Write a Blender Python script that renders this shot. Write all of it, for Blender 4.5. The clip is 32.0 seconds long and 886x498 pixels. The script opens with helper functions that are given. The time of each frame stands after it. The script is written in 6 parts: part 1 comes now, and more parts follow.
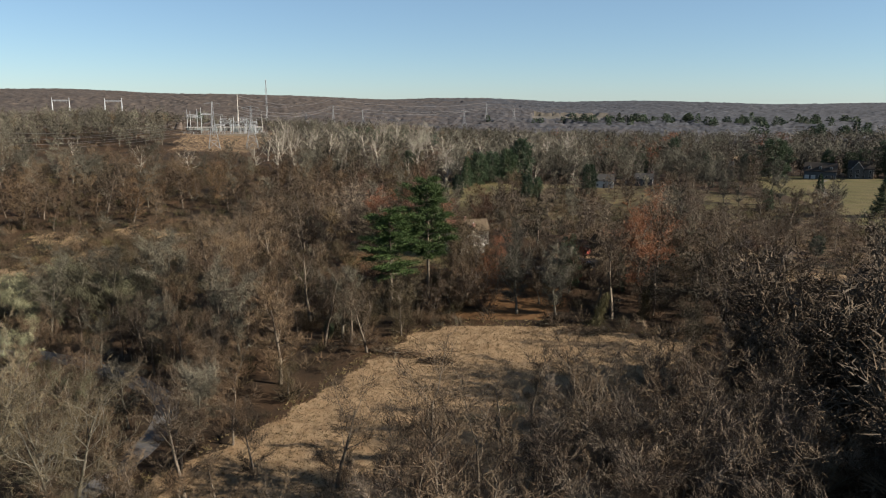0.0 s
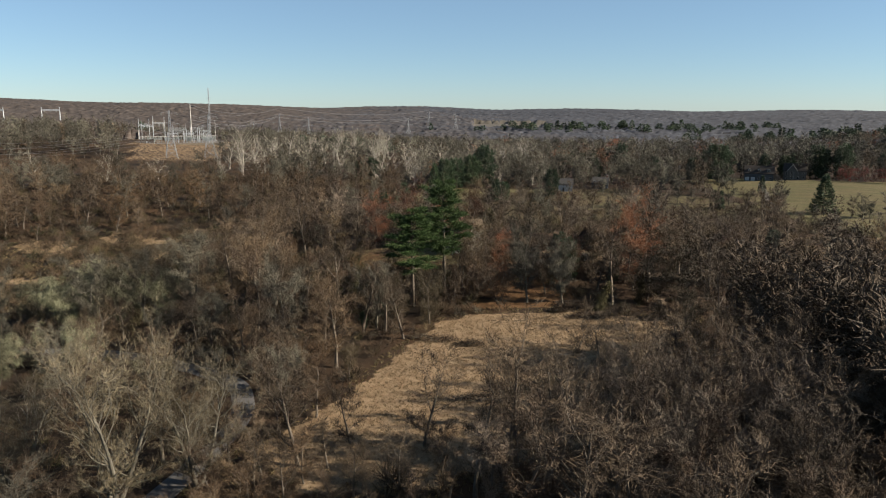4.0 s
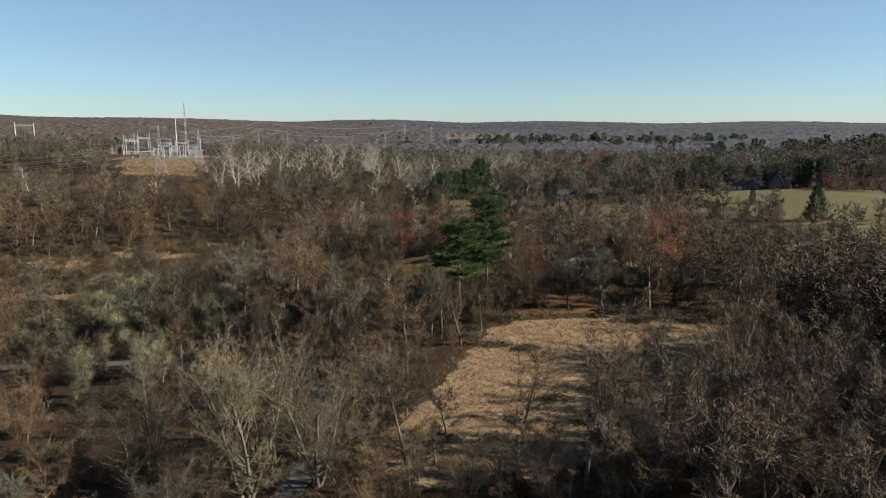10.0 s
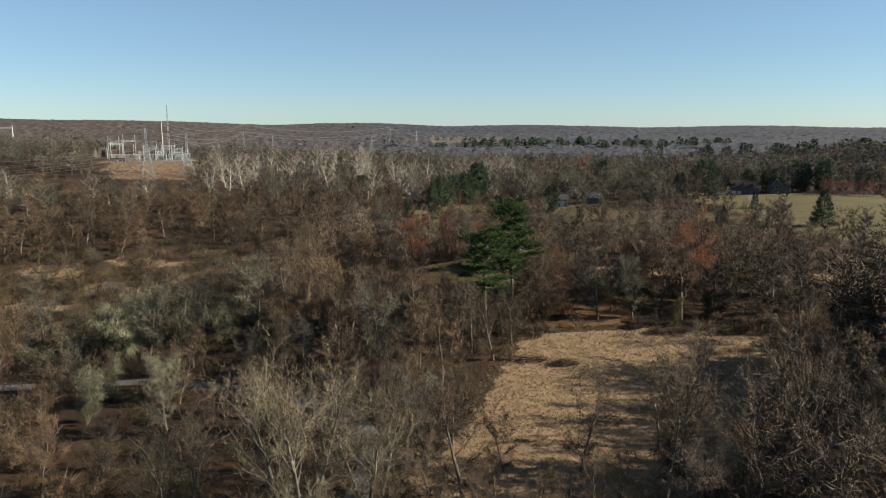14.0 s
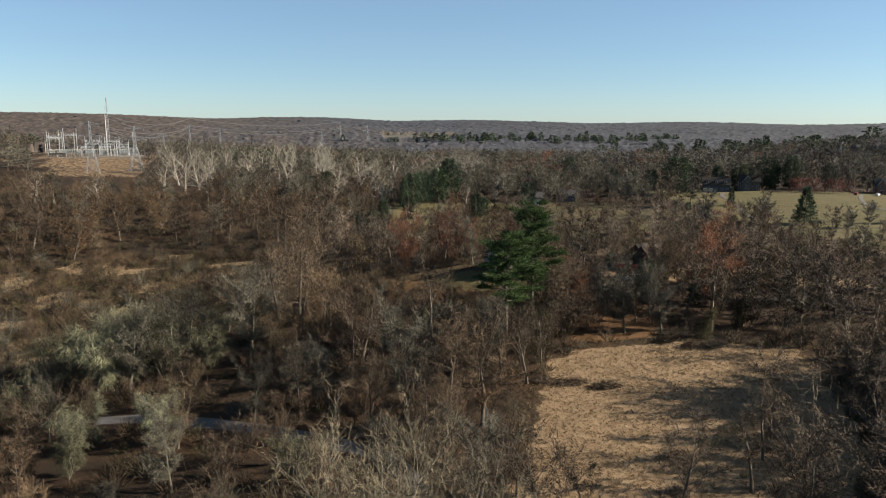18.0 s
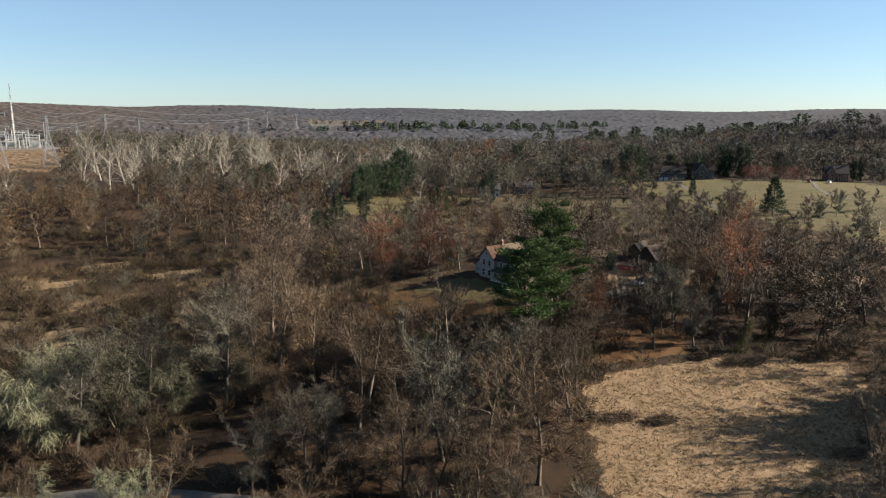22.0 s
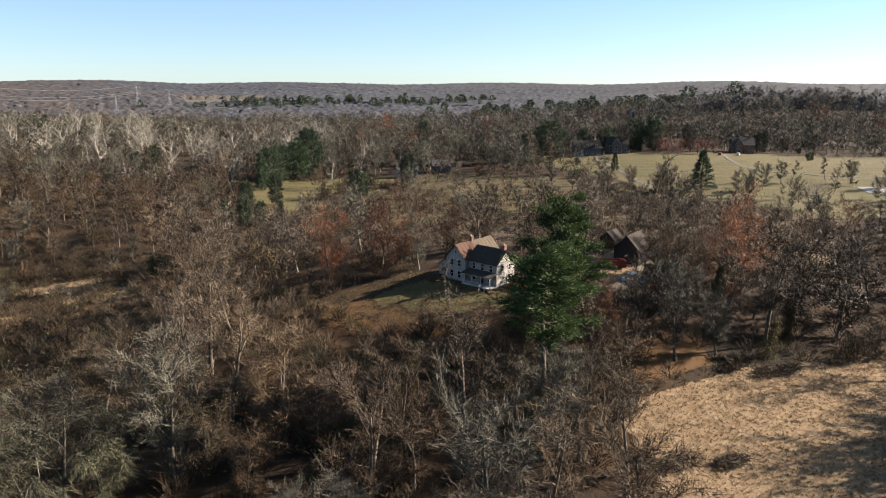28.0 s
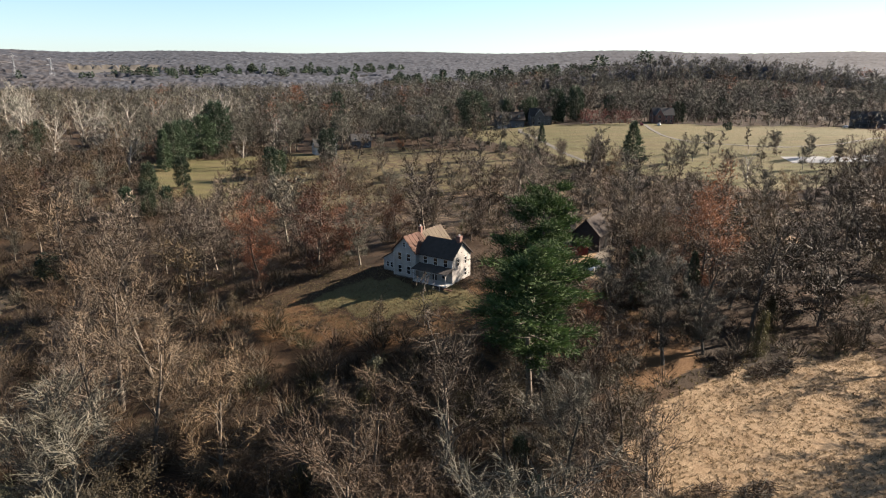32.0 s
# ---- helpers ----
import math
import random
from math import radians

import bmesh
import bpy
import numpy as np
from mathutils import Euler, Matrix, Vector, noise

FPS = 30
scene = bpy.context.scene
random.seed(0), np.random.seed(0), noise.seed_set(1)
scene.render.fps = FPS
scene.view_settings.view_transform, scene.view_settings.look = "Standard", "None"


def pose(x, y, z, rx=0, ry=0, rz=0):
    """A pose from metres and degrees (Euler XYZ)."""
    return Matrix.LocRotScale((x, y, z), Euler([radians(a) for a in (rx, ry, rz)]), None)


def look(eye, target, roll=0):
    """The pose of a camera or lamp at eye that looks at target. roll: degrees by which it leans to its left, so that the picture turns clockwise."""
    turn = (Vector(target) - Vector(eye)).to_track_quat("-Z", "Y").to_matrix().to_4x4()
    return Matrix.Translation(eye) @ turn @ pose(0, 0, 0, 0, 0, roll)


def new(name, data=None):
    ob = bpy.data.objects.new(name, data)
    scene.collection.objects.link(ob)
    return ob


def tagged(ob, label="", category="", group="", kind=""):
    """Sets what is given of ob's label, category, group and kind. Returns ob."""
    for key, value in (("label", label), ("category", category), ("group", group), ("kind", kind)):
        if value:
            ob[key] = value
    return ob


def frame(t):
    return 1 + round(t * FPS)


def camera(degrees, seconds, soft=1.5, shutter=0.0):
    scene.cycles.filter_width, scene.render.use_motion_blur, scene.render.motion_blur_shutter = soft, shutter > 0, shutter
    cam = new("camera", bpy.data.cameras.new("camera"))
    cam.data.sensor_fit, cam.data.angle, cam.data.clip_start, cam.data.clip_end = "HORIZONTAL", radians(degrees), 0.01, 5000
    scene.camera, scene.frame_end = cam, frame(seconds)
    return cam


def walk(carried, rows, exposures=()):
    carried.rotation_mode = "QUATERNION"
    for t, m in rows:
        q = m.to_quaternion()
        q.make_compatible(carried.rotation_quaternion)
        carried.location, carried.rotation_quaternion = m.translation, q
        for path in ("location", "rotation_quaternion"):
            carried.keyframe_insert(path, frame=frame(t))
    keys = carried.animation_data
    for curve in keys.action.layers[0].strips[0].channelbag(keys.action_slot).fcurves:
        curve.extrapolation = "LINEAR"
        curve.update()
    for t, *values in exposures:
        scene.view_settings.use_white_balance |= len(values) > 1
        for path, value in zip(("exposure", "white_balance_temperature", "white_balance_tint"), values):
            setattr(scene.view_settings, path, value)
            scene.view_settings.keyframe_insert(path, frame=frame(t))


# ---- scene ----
cam = camera(63.6, 32.0, soft=1.1)
METRES, EYE, TILT, LEAN, TURN = 170.0, 50.0, -11.7, -0.3, 0.0
ROWS = [
    (0.0, 0.0, 0.0, 0.0, 0.0, 0.0, -0.0),
    (0.5, -0.0141, -0.0109, -0.0016, -0.72, 0.07, 0.15),
    (1.0, -0.0308, -0.0239, -0.0036, -1.58, 0.14, 0.37),
    (1.5, -0.0452, -0.0351, -0.0055, -2.2, 0.22, 0.52),
    (2.0, -0.0616, -0.0478, -0.0077, -2.84, 0.3, 0.68),
    (2.5, -0.0758, -0.059, -0.0094, -3.42, 0.35, 0.8),
    (4.5, -0.1345, -0.0935, -0.0176, -5.53, 0.68, 1.31),
    (5.0, -0.1491, -0.1011, -0.019, -5.81, 0.79, 1.39),
    (5.5, -0.1611, -0.1067, -0.02, -5.97, 0.86, 1.45),
    (6.0, -0.1734, -0.1115, -0.0208, -6.15, 0.92, 1.54),
    (6.5, -0.1834, -0.1144, -0.0214, -6.42, 1.01, 1.62),
    (7.0, -0.1941, -0.1165, -0.0217, -6.83, 1.12, 1.72),
    (7.5, -0.2025, -0.1175, -0.0218, -7.01, 1.18, 1.79),
    (8.0, -0.2111, -0.1174, -0.0215, -7.08, 1.25, 1.83),
    (8.5, -0.2182, -0.1159, -0.0211, -7.17, 1.33, 1.86),
    (9.0, -0.2257, -0.1131, -0.0204, -7.3, 1.4, 1.91),
    (9.5, -0.2319, -0.1097, -0.0195, -7.45, 1.46, 1.97),
    (10.0, -0.2387, -0.105, -0.0183, -7.68, 1.52, 2.02),
    (10.5, -0.2447, -0.1002, -0.017, -7.84, 1.58, 2.05),
    (11.0, -0.2514, -0.0944, -0.0156, -7.98, 1.64, 2.07),
    (11.5, -0.2574, -0.0883, -0.014, -8.1, 1.68, 2.07),
    (12.0, -0.2646, -0.0805, -0.0128, -8.22, 1.7, 2.08),
    (12.5, -0.271, -0.0734, -0.0112, -8.37, 1.75, 2.11),
    (13.0, -0.2788, -0.0643, -0.0097, -8.6, 1.77, 2.13),
    (13.5, -0.2859, -0.0556, -0.0083, -8.87, 1.76, 2.16),
    (14.0, -0.2944, -0.0451, -0.0061, -9.21, 1.74, 2.19),
    (14.5, -0.3023, -0.0348, -0.0043, -9.66, 1.73, 2.24),
    (16.5, -0.3405, 0.0182, 0.0083, -11.63, 1.47, 2.36),
    (17.0, -0.3506, 0.0352, 0.0118, -12.11, 1.4, 2.45),
    (17.5, -0.3595, 0.0513, 0.0152, -12.82, 1.3, 2.59),
    (18.0, -0.369, 0.0712, 0.0196, -13.6, 1.14, 2.74),
    (18.5, -0.3773, 0.0895, 0.0232, -14.3, 1.03, 2.88),
    (19.0, -0.3852, 0.1104, 0.0274, -15.02, 0.88, 3.04),
    (19.5, -0.3929, 0.1309, 0.0323, -15.86, 0.72, 3.2),
    (20.0, -0.4003, 0.1517, 0.0363, -16.65, 0.59, 3.37),
    (20.5, -0.407, 0.1726, 0.0406, -17.37, 0.44, 3.52),
    (21.0, -0.4129, 0.1931, 0.045, -18.05, 0.25, 3.68),
    (21.5, -0.4184, 0.2135, 0.0492, -18.81, 0.05, 3.86),
    (22.0, -0.4233, 0.2332, 0.0536, -19.49, -0.14, 4.01),
    (22.5, -0.4278, 0.2524, 0.0576, -20.17, -0.33, 4.17),
    (23.0, -0.4319, 0.271, 0.0617, -20.83, -0.53, 4.31),
    (23.5, -0.4361, 0.2892, 0.0654, -21.43, -0.73, 4.44),
    (24.0, -0.4397, 0.3069, 0.0691, -21.96, -0.92, 4.56),
    (24.5, -0.4431, 0.3242, 0.0727, -22.61, -1.14, 4.7),
    (25.0, -0.4465, 0.341, 0.0762, -23.32, -1.36, 4.86),
    (25.5, -0.4497, 0.3568, 0.0795, -24.15, -1.59, 5.05),
    (27.5, -0.4585, 0.4128, 0.0917, -27.67, -2.62, 5.76),
    (28.0, -0.4597, 0.4253, 0.0942, -28.84, -2.98, 6.01),
    (28.5, -0.4602, 0.4377, 0.0968, -29.86, -3.32, 6.19),
    (29.0, -0.4601, 0.4504, 0.0992, -30.85, -3.68, 6.38),
    (29.5, -0.4591, 0.4637, 0.1021, -32.03, -4.11, 6.6),
    (30.0, -0.4574, 0.4779, 0.1049, -33.38, -4.58, 6.82),
    (30.5, -0.4545, 0.4929, 0.1081, -34.1, -4.96, 6.89),
    (31.0, -0.4506, 0.5091, 0.1114, -34.82, -5.36, 6.99),
    (31.5, -0.4458, 0.5264, 0.1149, -35.51, -5.76, 7.08),
    (32.0, -0.4398, 0.545, 0.1184, -36.22, -6.16, 7.17),
]
walk(cam, [(t, pose(0, 0, EYE, TILT, LEAN, TURN) @ pose(METRES * x, METRES * y, METRES * z, 90 + pitch, roll, yaw)) for t, x, y, z, yaw, pitch, roll in ROWS],
     exposures=[(0, 1.76, 6500, 11), (14, 1.78, 6500, 9), (22, 2.0, 6550, 12), (32, 2.40, 6600, 15)])


# ---- world, sun ----
SUN_DIR = Vector((0.97, -0.24, 0.0)).normalized()
SUN_EL = radians(25)
world = bpy.data.worlds.new("world")
scene.world = world
world.use_nodes = True
wn = world.node_tree
sky = wn.nodes.new("ShaderNodeTexSky")
sky.sky_type, sky.sun_disc = "NISHITA", False
sky.sun_elevation, sky.sun_rotation = SUN_EL, math.atan2(SUN_DIR.x, SUN_DIR.y)
sky.altitude, sky.air_density, sky.dust_density, sky.ozone_density = 200, 0.8, 0.15, 4.0
tint = wn.nodes.new("ShaderNodeMix")
tint.data_type, tint.blend_type = "RGBA", "MULTIPLY"
tint.inputs[0].default_value = 1.0
tint.inputs[7].default_value = (0.675, 0.715, 0.71, 1)
wn.links.new(sky.outputs[0], tint.inputs[6])
veil = wn.nodes.new("ShaderNodeMix")
veil.data_type = "RGBA"
veil.inputs[0].default_value = 0.28
veil.inputs[7].default_value = (2.55, 3.6, 4.25, 1)
wn.links.new(tint.outputs[2], veil.inputs[6])
wn.links.new(veil.outputs[2], wn.nodes["Background"].inputs[0])
wn.nodes["Background"].inputs[1].default_value = 0.05
sun = new("sun", bpy.data.lights.new("sun", "SUN"))
sun.data.energy, sun.data.angle, sun.data.color = 5.0, radians(0.5), (1.0, 0.86, 0.68)
to_sun = Vector((SUN_DIR.x * math.cos(SUN_EL), SUN_DIR.y * math.cos(SUN_EL), math.sin(SUN_EL)))
sun.matrix_world = look((200, -100, 300), Vector((200, -100, 300)) - to_sun)


# ---- materials ----
def nodes_of(m):
    m.use_nodes = True
    nt = m.node_tree
    return nt, nt.nodes["Principled BSDF"]


def ramp(nt, fac, stops):
    r = nt.nodes.new("ShaderNodeValToRGB")
    els = r.color_ramp.elements
    while len(els) < len(stops):
        els.new(0.5)
    for e, (p, c) in zip(els, stops):
        e.position, e.color = p, (*c, 1)
    nt.links.new(fac, r.inputs[0])
    return r.outputs[0]


def noise_tex(nt, scale, detail=4.0, rough=0.6, coord="Object"):
    tc = nt.nodes.new("ShaderNodeTexCoord")
    n = nt.nodes.new("ShaderNodeTexNoise")
    n.inputs["Scale"].default_value = scale
    n.inputs["Detail"].default_value = detail
    n.inputs["Roughness"].default_value = rough
    nt.links.new(tc.outputs[coord], n.inputs["Vector"])
    return n.outputs["Fac"]


def mixc(nt, fac, a, b, mode="MIX"):
    m = nt.nodes.new("ShaderNodeMix")
    m.data_type, m.blend_type = "RGBA", mode
    for sock, v in ((m.inputs[0], fac), (m.inputs[6], a), (m.inputs[7], b)):
        if isinstance(v, bpy.types.NodeSocket):
            nt.links.new(v, sock)
        elif isinstance(v, (int, float)):
            sock.default_value = v
        else:
            sock.default_value = (*v, 1)
    return m.outputs[2]


def math_node(nt, op, a, b):
    m = nt.nodes.new("ShaderNodeMath")
    m.operation = op
    for sock, v in zip(m.inputs, (a, b)):
        if isinstance(v, bpy.types.NodeSocket):
            nt.links.new(v, sock)
        else:
            sock.default_value = v
    return m.outputs[0]


def grained(name, dark, light, scale=6.0, rough=0.85, metal=0.0, bump=0.0, fine=40.0, streak=None):
    """A weathered surface: two tones mixed at a coarse and a fine scale."""
    m = bpy.data.materials.new(name)
    nt, bsdf = nodes_of(m)
    big, small = noise_tex(nt, scale), noise_tex(nt, fine)
    f = math_node(nt, "ADD", math_node(nt, "MULTIPLY", big, 0.65), math_node(nt, "MULTIPLY", small, 0.35))
    c = ramp(nt, f, [(0.33, dark), (0.67, light)])
    if streak:
        c = mixc(nt, ramp(nt, noise_tex(nt, scale * 0.35, 6, 0.7), [(0.52, (0, 0, 0)), (0.66, (1, 1, 1))]), c, streak)
    nt.links.new(c, bsdf.inputs["Base Color"])
    bsdf.inputs["Roughness"].default_value, bsdf.inputs["Metallic"].default_value = rough, metal
    if bump:
        b = nt.nodes.new("ShaderNodeBump")
        b.inputs["Strength"].default_value, b.inputs["Distance"].default_value = bump, 0.05
        nt.links.new(small, b.inputs["Height"])
        nt.links.new(b.outputs[0], bsdf.inputs["Normal"])
    return m


def tree_value(nt, info):
    """A number that each tree has of its own: the object's, or the one stored with a joined stand."""
    own, parts = nt.nodes.new("ShaderNodeAttribute"), nt.nodes.new("ShaderNodeSeparateColor")
    own.attribute_name = "tone"
    nt.links.new(own.outputs["Color"], parts.inputs[0])
    v = nt.nodes.new("ShaderNodeMix")
    nt.links.new(parts.outputs[1], v.inputs[0])
    nt.links.new(info.outputs["Random"], v.inputs[2])
    nt.links.new(parts.outputs[0], v.inputs[3])
    return v.outputs[0]


def foliage(name, tones, rough=0.8, through_light=0.0, vary=0.55):
    """Twigs or leaves: the tone changes from tree to tree and from twig to twig."""
    m = bpy.data.materials.new(name)
    nt, bsdf = nodes_of(m)
    info, geo = nt.nodes.new("ShaderNodeObjectInfo"), nt.nodes.new("ShaderNodeNewGeometry")
    tree = tree_value(nt, info)
    f = math_node(nt, "ADD", math_node(nt, "MULTIPLY", tree, 0.6), math_node(nt, "MULTIPLY", geo.outputs["Random Per Island"], 0.4))
    n = len(tones)
    c = ramp(nt, f, [(0.12 + 0.76 * i / (n - 1), t) for i, t in enumerate(tones)])
    shade = ramp(nt, math_node(nt, "FRACT", math_node(nt, "MULTIPLY", tree, 7.31), 0), [(0.0, (1 - vary,) * 3), (1.0, (1 + vary,) * 3)])
    c = mixc(nt, 1.0, c, shade, "MULTIPLY")
    nt.links.new(c, bsdf.inputs["Base Color"])
    bsdf.inputs["Roughness"].default_value = rough
    bsdf.inputs["Specular IOR Level"].default_value = 0.25
    if through_light:
        tr = nt.nodes.new("ShaderNodeBsdfTranslucent")
        nt.links.new(c, tr.inputs[0])
        mx = nt.nodes.new("ShaderNodeMixShader")
        mx.inputs[0].default_value = through_light
        nt.links.new(bsdf.outputs[0], mx.inputs[1])
        nt.links.new(tr.outputs[0], mx.inputs[2])
        nt.links.new(mx.outputs[0], nt.nodes["Material Output"].inputs[0])
    return m


M_BARK = grained("bark_grey_brown", (0.0393, 0.031, 0.0239), (0.0945, 0.081, 0.063), 1.5, 0.9, 0, 0.6, 9)
M_BARK_PALE = grained("bark_pale", (0.1302, 0.1174, 0.0991), (0.2604, 0.2497, 0.2242), 0.8, 0.85, 0, 0.3, 6)
M_BARK_LICHEN = grained("bark_lichen", (0.0429, 0.0383, 0.0285), (0.0904, 0.0857, 0.0679), 1.2, 0.9, 0, 0.5, 8)
M_TWIG = foliage("twigs_brown", [(0.0267, 0.0198, 0.0126), (0.0463, 0.0333, 0.021), (0.0603, 0.0446, 0.0281)])
M_TWIG_RED = foliage("twigs_russet", [(0.027, 0.0181, 0.011), (0.0476, 0.0306, 0.0176), (0.0601, 0.043, 0.0244)])
M_TWIG_GREY = foliage("twigs_grey", [(0.0341, 0.0318, 0.0242), (0.0543, 0.0519, 0.0395), (0.0784, 0.0748, 0.059)])
M_TWIG_OLIVE = foliage("twigs_olive", [(0.0514, 0.0514, 0.0311), (0.0787, 0.0808, 0.0489), (0.1071, 0.1116, 0.0718)])
M_TWIG_ROSY = foliage("twigs_rosy", [(0.0491, 0.0371, 0.0275), (0.0776, 0.0607, 0.0459), (0.1045, 0.0876, 0.0673)])
M_TWIG_PALE = foliage("twigs_pale", [(0.0886, 0.0814, 0.0626), (0.1292, 0.1212, 0.097), (0.1691, 0.1633, 0.1328)])
M_BARK_GREAT = grained("bark_silver_grey", (0.0424, 0.0384, 0.0292), (0.1028, 0.0983, 0.0799), 1.2, 0.9, 0, 0.5, 8)
M_TWIG_GREAT = foliage("twigs_silver_olive", [(0.0332, 0.0275, 0.0171), (0.0543, 0.0457, 0.0285), (0.0785, 0.066, 0.0428)])
M_DARK_VINE = foliage("dark_vine_leaves", [(0.0157, 0.0127, 0.0066), (0.0315, 0.0245, 0.0124), (0.0541, 0.0382, 0.0199)], 0.75, 0.1)
M_OAK_LEAF = foliage("leaves_russet", [(0.0568, 0.0235, 0.0132), (0.0973, 0.0382, 0.0188), (0.1215, 0.0551, 0.026)], 0.7, 0.25)
M_BROWN_LEAF = foliage("leaves_dull_brown", [(0.0318, 0.0194, 0.0106), (0.0543, 0.034, 0.0176), (0.0786, 0.0515, 0.0273)], 0.75, 0.2)
M_RED_LEAF = foliage("leaves_dark_red", [(0.0567, 0.0151, 0.0138), (0.0872, 0.0215, 0.0183), (0.109, 0.0322, 0.0229)], 0.7, 0.2)
M_GOLD_LEAF = foliage("leaves_tan_gold", [(0.0898, 0.053, 0.0204), (0.1346, 0.0816, 0.0326), (0.1632, 0.1102, 0.049)], 0.7, 0.25)
M_PINE = foliage("needles_green", [(0.0206, 0.0388, 0.012), (0.0422, 0.0737, 0.0212), (0.0749, 0.1086, 0.0331)], 0.9, 0.2, 0.12)
M_DARKGREEN = foliage("needles_dark", [(0.011, 0.0216, 0.0121), (0.0195, 0.036, 0.019), (0.0352, 0.056, 0.0276)], 0.65, 0.1, 0.3)
M_VINE = foliage("vine_leaves", [(0.0207, 0.0218, 0.0085), (0.0376, 0.0352, 0.0145), (0.0583, 0.0497, 0.0231)], 0.75, 0.2)
M_GRASS_DRY = foliage("dry_grass_blades", [(0.1209, 0.0863, 0.0543), (0.1788, 0.1341, 0.0843), (0.2325, 0.1878, 0.1329)], 0.8, 0.5, 0.12)
M_TUSSOCK = foliage("dry_tussocks", [(0.075, 0.052, 0.029), (0.118, 0.085, 0.048), (0.178, 0.134, 0.083)], 0.85, 0.35, 0.25)
M_GRASS_MIX = foliage("rough_grass_blades", [(0.05, 0.0456, 0.0189), (0.0942, 0.0751, 0.0376), (0.1257, 0.1008, 0.0565)], 0.8, 0.2)

# the ground: one material, with covers that follow an attribute of the sheet
M_GROUND = bpy.data.materials.new("ground_covers")
nt, bsdf = nodes_of(M_GROUND)
att = nt.nodes.new("ShaderNodeAttribute")
att.attribute_name = "cover"
sep = nt.nodes.new("ShaderNodeSeparateColor")
nt.links.new(att.outputs["Color"], sep.inputs[0])
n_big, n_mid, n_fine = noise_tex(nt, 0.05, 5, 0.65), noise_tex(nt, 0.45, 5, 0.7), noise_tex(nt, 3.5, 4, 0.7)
# Brown leaf litter, taken towards black: the woods' shade is partly in its colour.
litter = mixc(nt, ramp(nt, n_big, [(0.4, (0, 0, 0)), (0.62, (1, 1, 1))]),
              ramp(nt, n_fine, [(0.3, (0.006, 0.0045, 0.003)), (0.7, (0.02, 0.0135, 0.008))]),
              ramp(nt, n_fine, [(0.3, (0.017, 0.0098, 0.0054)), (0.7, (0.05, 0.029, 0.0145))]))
drygrass = mixc(nt, ramp(nt, n_mid, [(0.35, (0, 0, 0)), (0.65, (1, 1, 1))]),
                ramp(nt, n_fine, [(0.3, (0.097, 0.062, 0.034)), (0.7, (0.157, 0.109, 0.065))]),
                ramp(nt, n_fine, [(0.3, (0.138, 0.1, 0.06)), (0.7, (0.216, 0.164, 0.109))]))
lawn_c = mixc(nt, ramp(nt, n_mid, [(0.35, (0, 0, 0)), (0.7, (1, 1, 1))]),
              ramp(nt, n_big, [(0.35, (0.0429, 0.0414, 0.0156)), (0.65, (0.0651, 0.0532, 0.0252))]),
              ramp(nt, n_big, [(0.35, (0.0518, 0.0458, 0.0192)), (0.65, (0.0769, 0.0599, 0.0326))]))
leafy = ramp(nt, n_fine, [(0.3, (0.0536, 0.0291, 0.0128)), (0.7, (0.0966, 0.0543, 0.0242))])


def edge(sock):
    j = math_node(nt, "ADD", sock, math_node(nt, "MULTIPLY", math_node(nt, "SUBTRACT", n_mid, 0.5), 0.9))
    return ramp(nt, j, [(0.42, (0, 0, 0)), (0.58, (1, 1, 1))])


tcs, mow = nt.nodes.new("ShaderNodeTexCoord"), nt.nodes.new("ShaderNodeTexWave")
mow.bands_direction, mow.inputs["Scale"].default_value, mow.inputs["Distortion"].default_value = "DIAGONAL", 0.045, 1.2
nt.links.new(tcs.outputs["Object"], mow.inputs["Vector"])
lawn_c = mixc(nt, math_node(nt, "MULTIPLY", mow.outputs["Fac"], 0.16), lawn_c, (0.11, 0.12, 0.04))
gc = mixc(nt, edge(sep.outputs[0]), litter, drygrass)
gc = mixc(nt, edge(sep.outputs[1]), gc, lawn_c)
gc = mixc(nt, edge(sep.outputs[2]), gc, leafy)
nt.links.new(gc, bsdf.inputs["Base Color"])
bsdf.inputs["Roughness"].default_value = 0.95
bsdf.inputs["Specular IOR Level"].default_value = 0.15
bmp = nt.nodes.new("ShaderNodeBump")
bmp.inputs["Strength"].default_value, bmp.inputs["Distance"].default_value = 0.6, 0.2
nt.links.new(n_fine, bmp.inputs["Height"])
nt.links.new(bmp.outputs[0], bsdf.inputs["Normal"])


# ---- the lie of the land ----
def sm(v):
    v = np.clip(v, 0, 1)
    return v * v * (3 - 2 * v)


def knoll(x, y, cx, cy, sx, sy):
    return np.exp(-((x - cx) / sx) ** 2 - ((y - cy) / sy) ** 2)


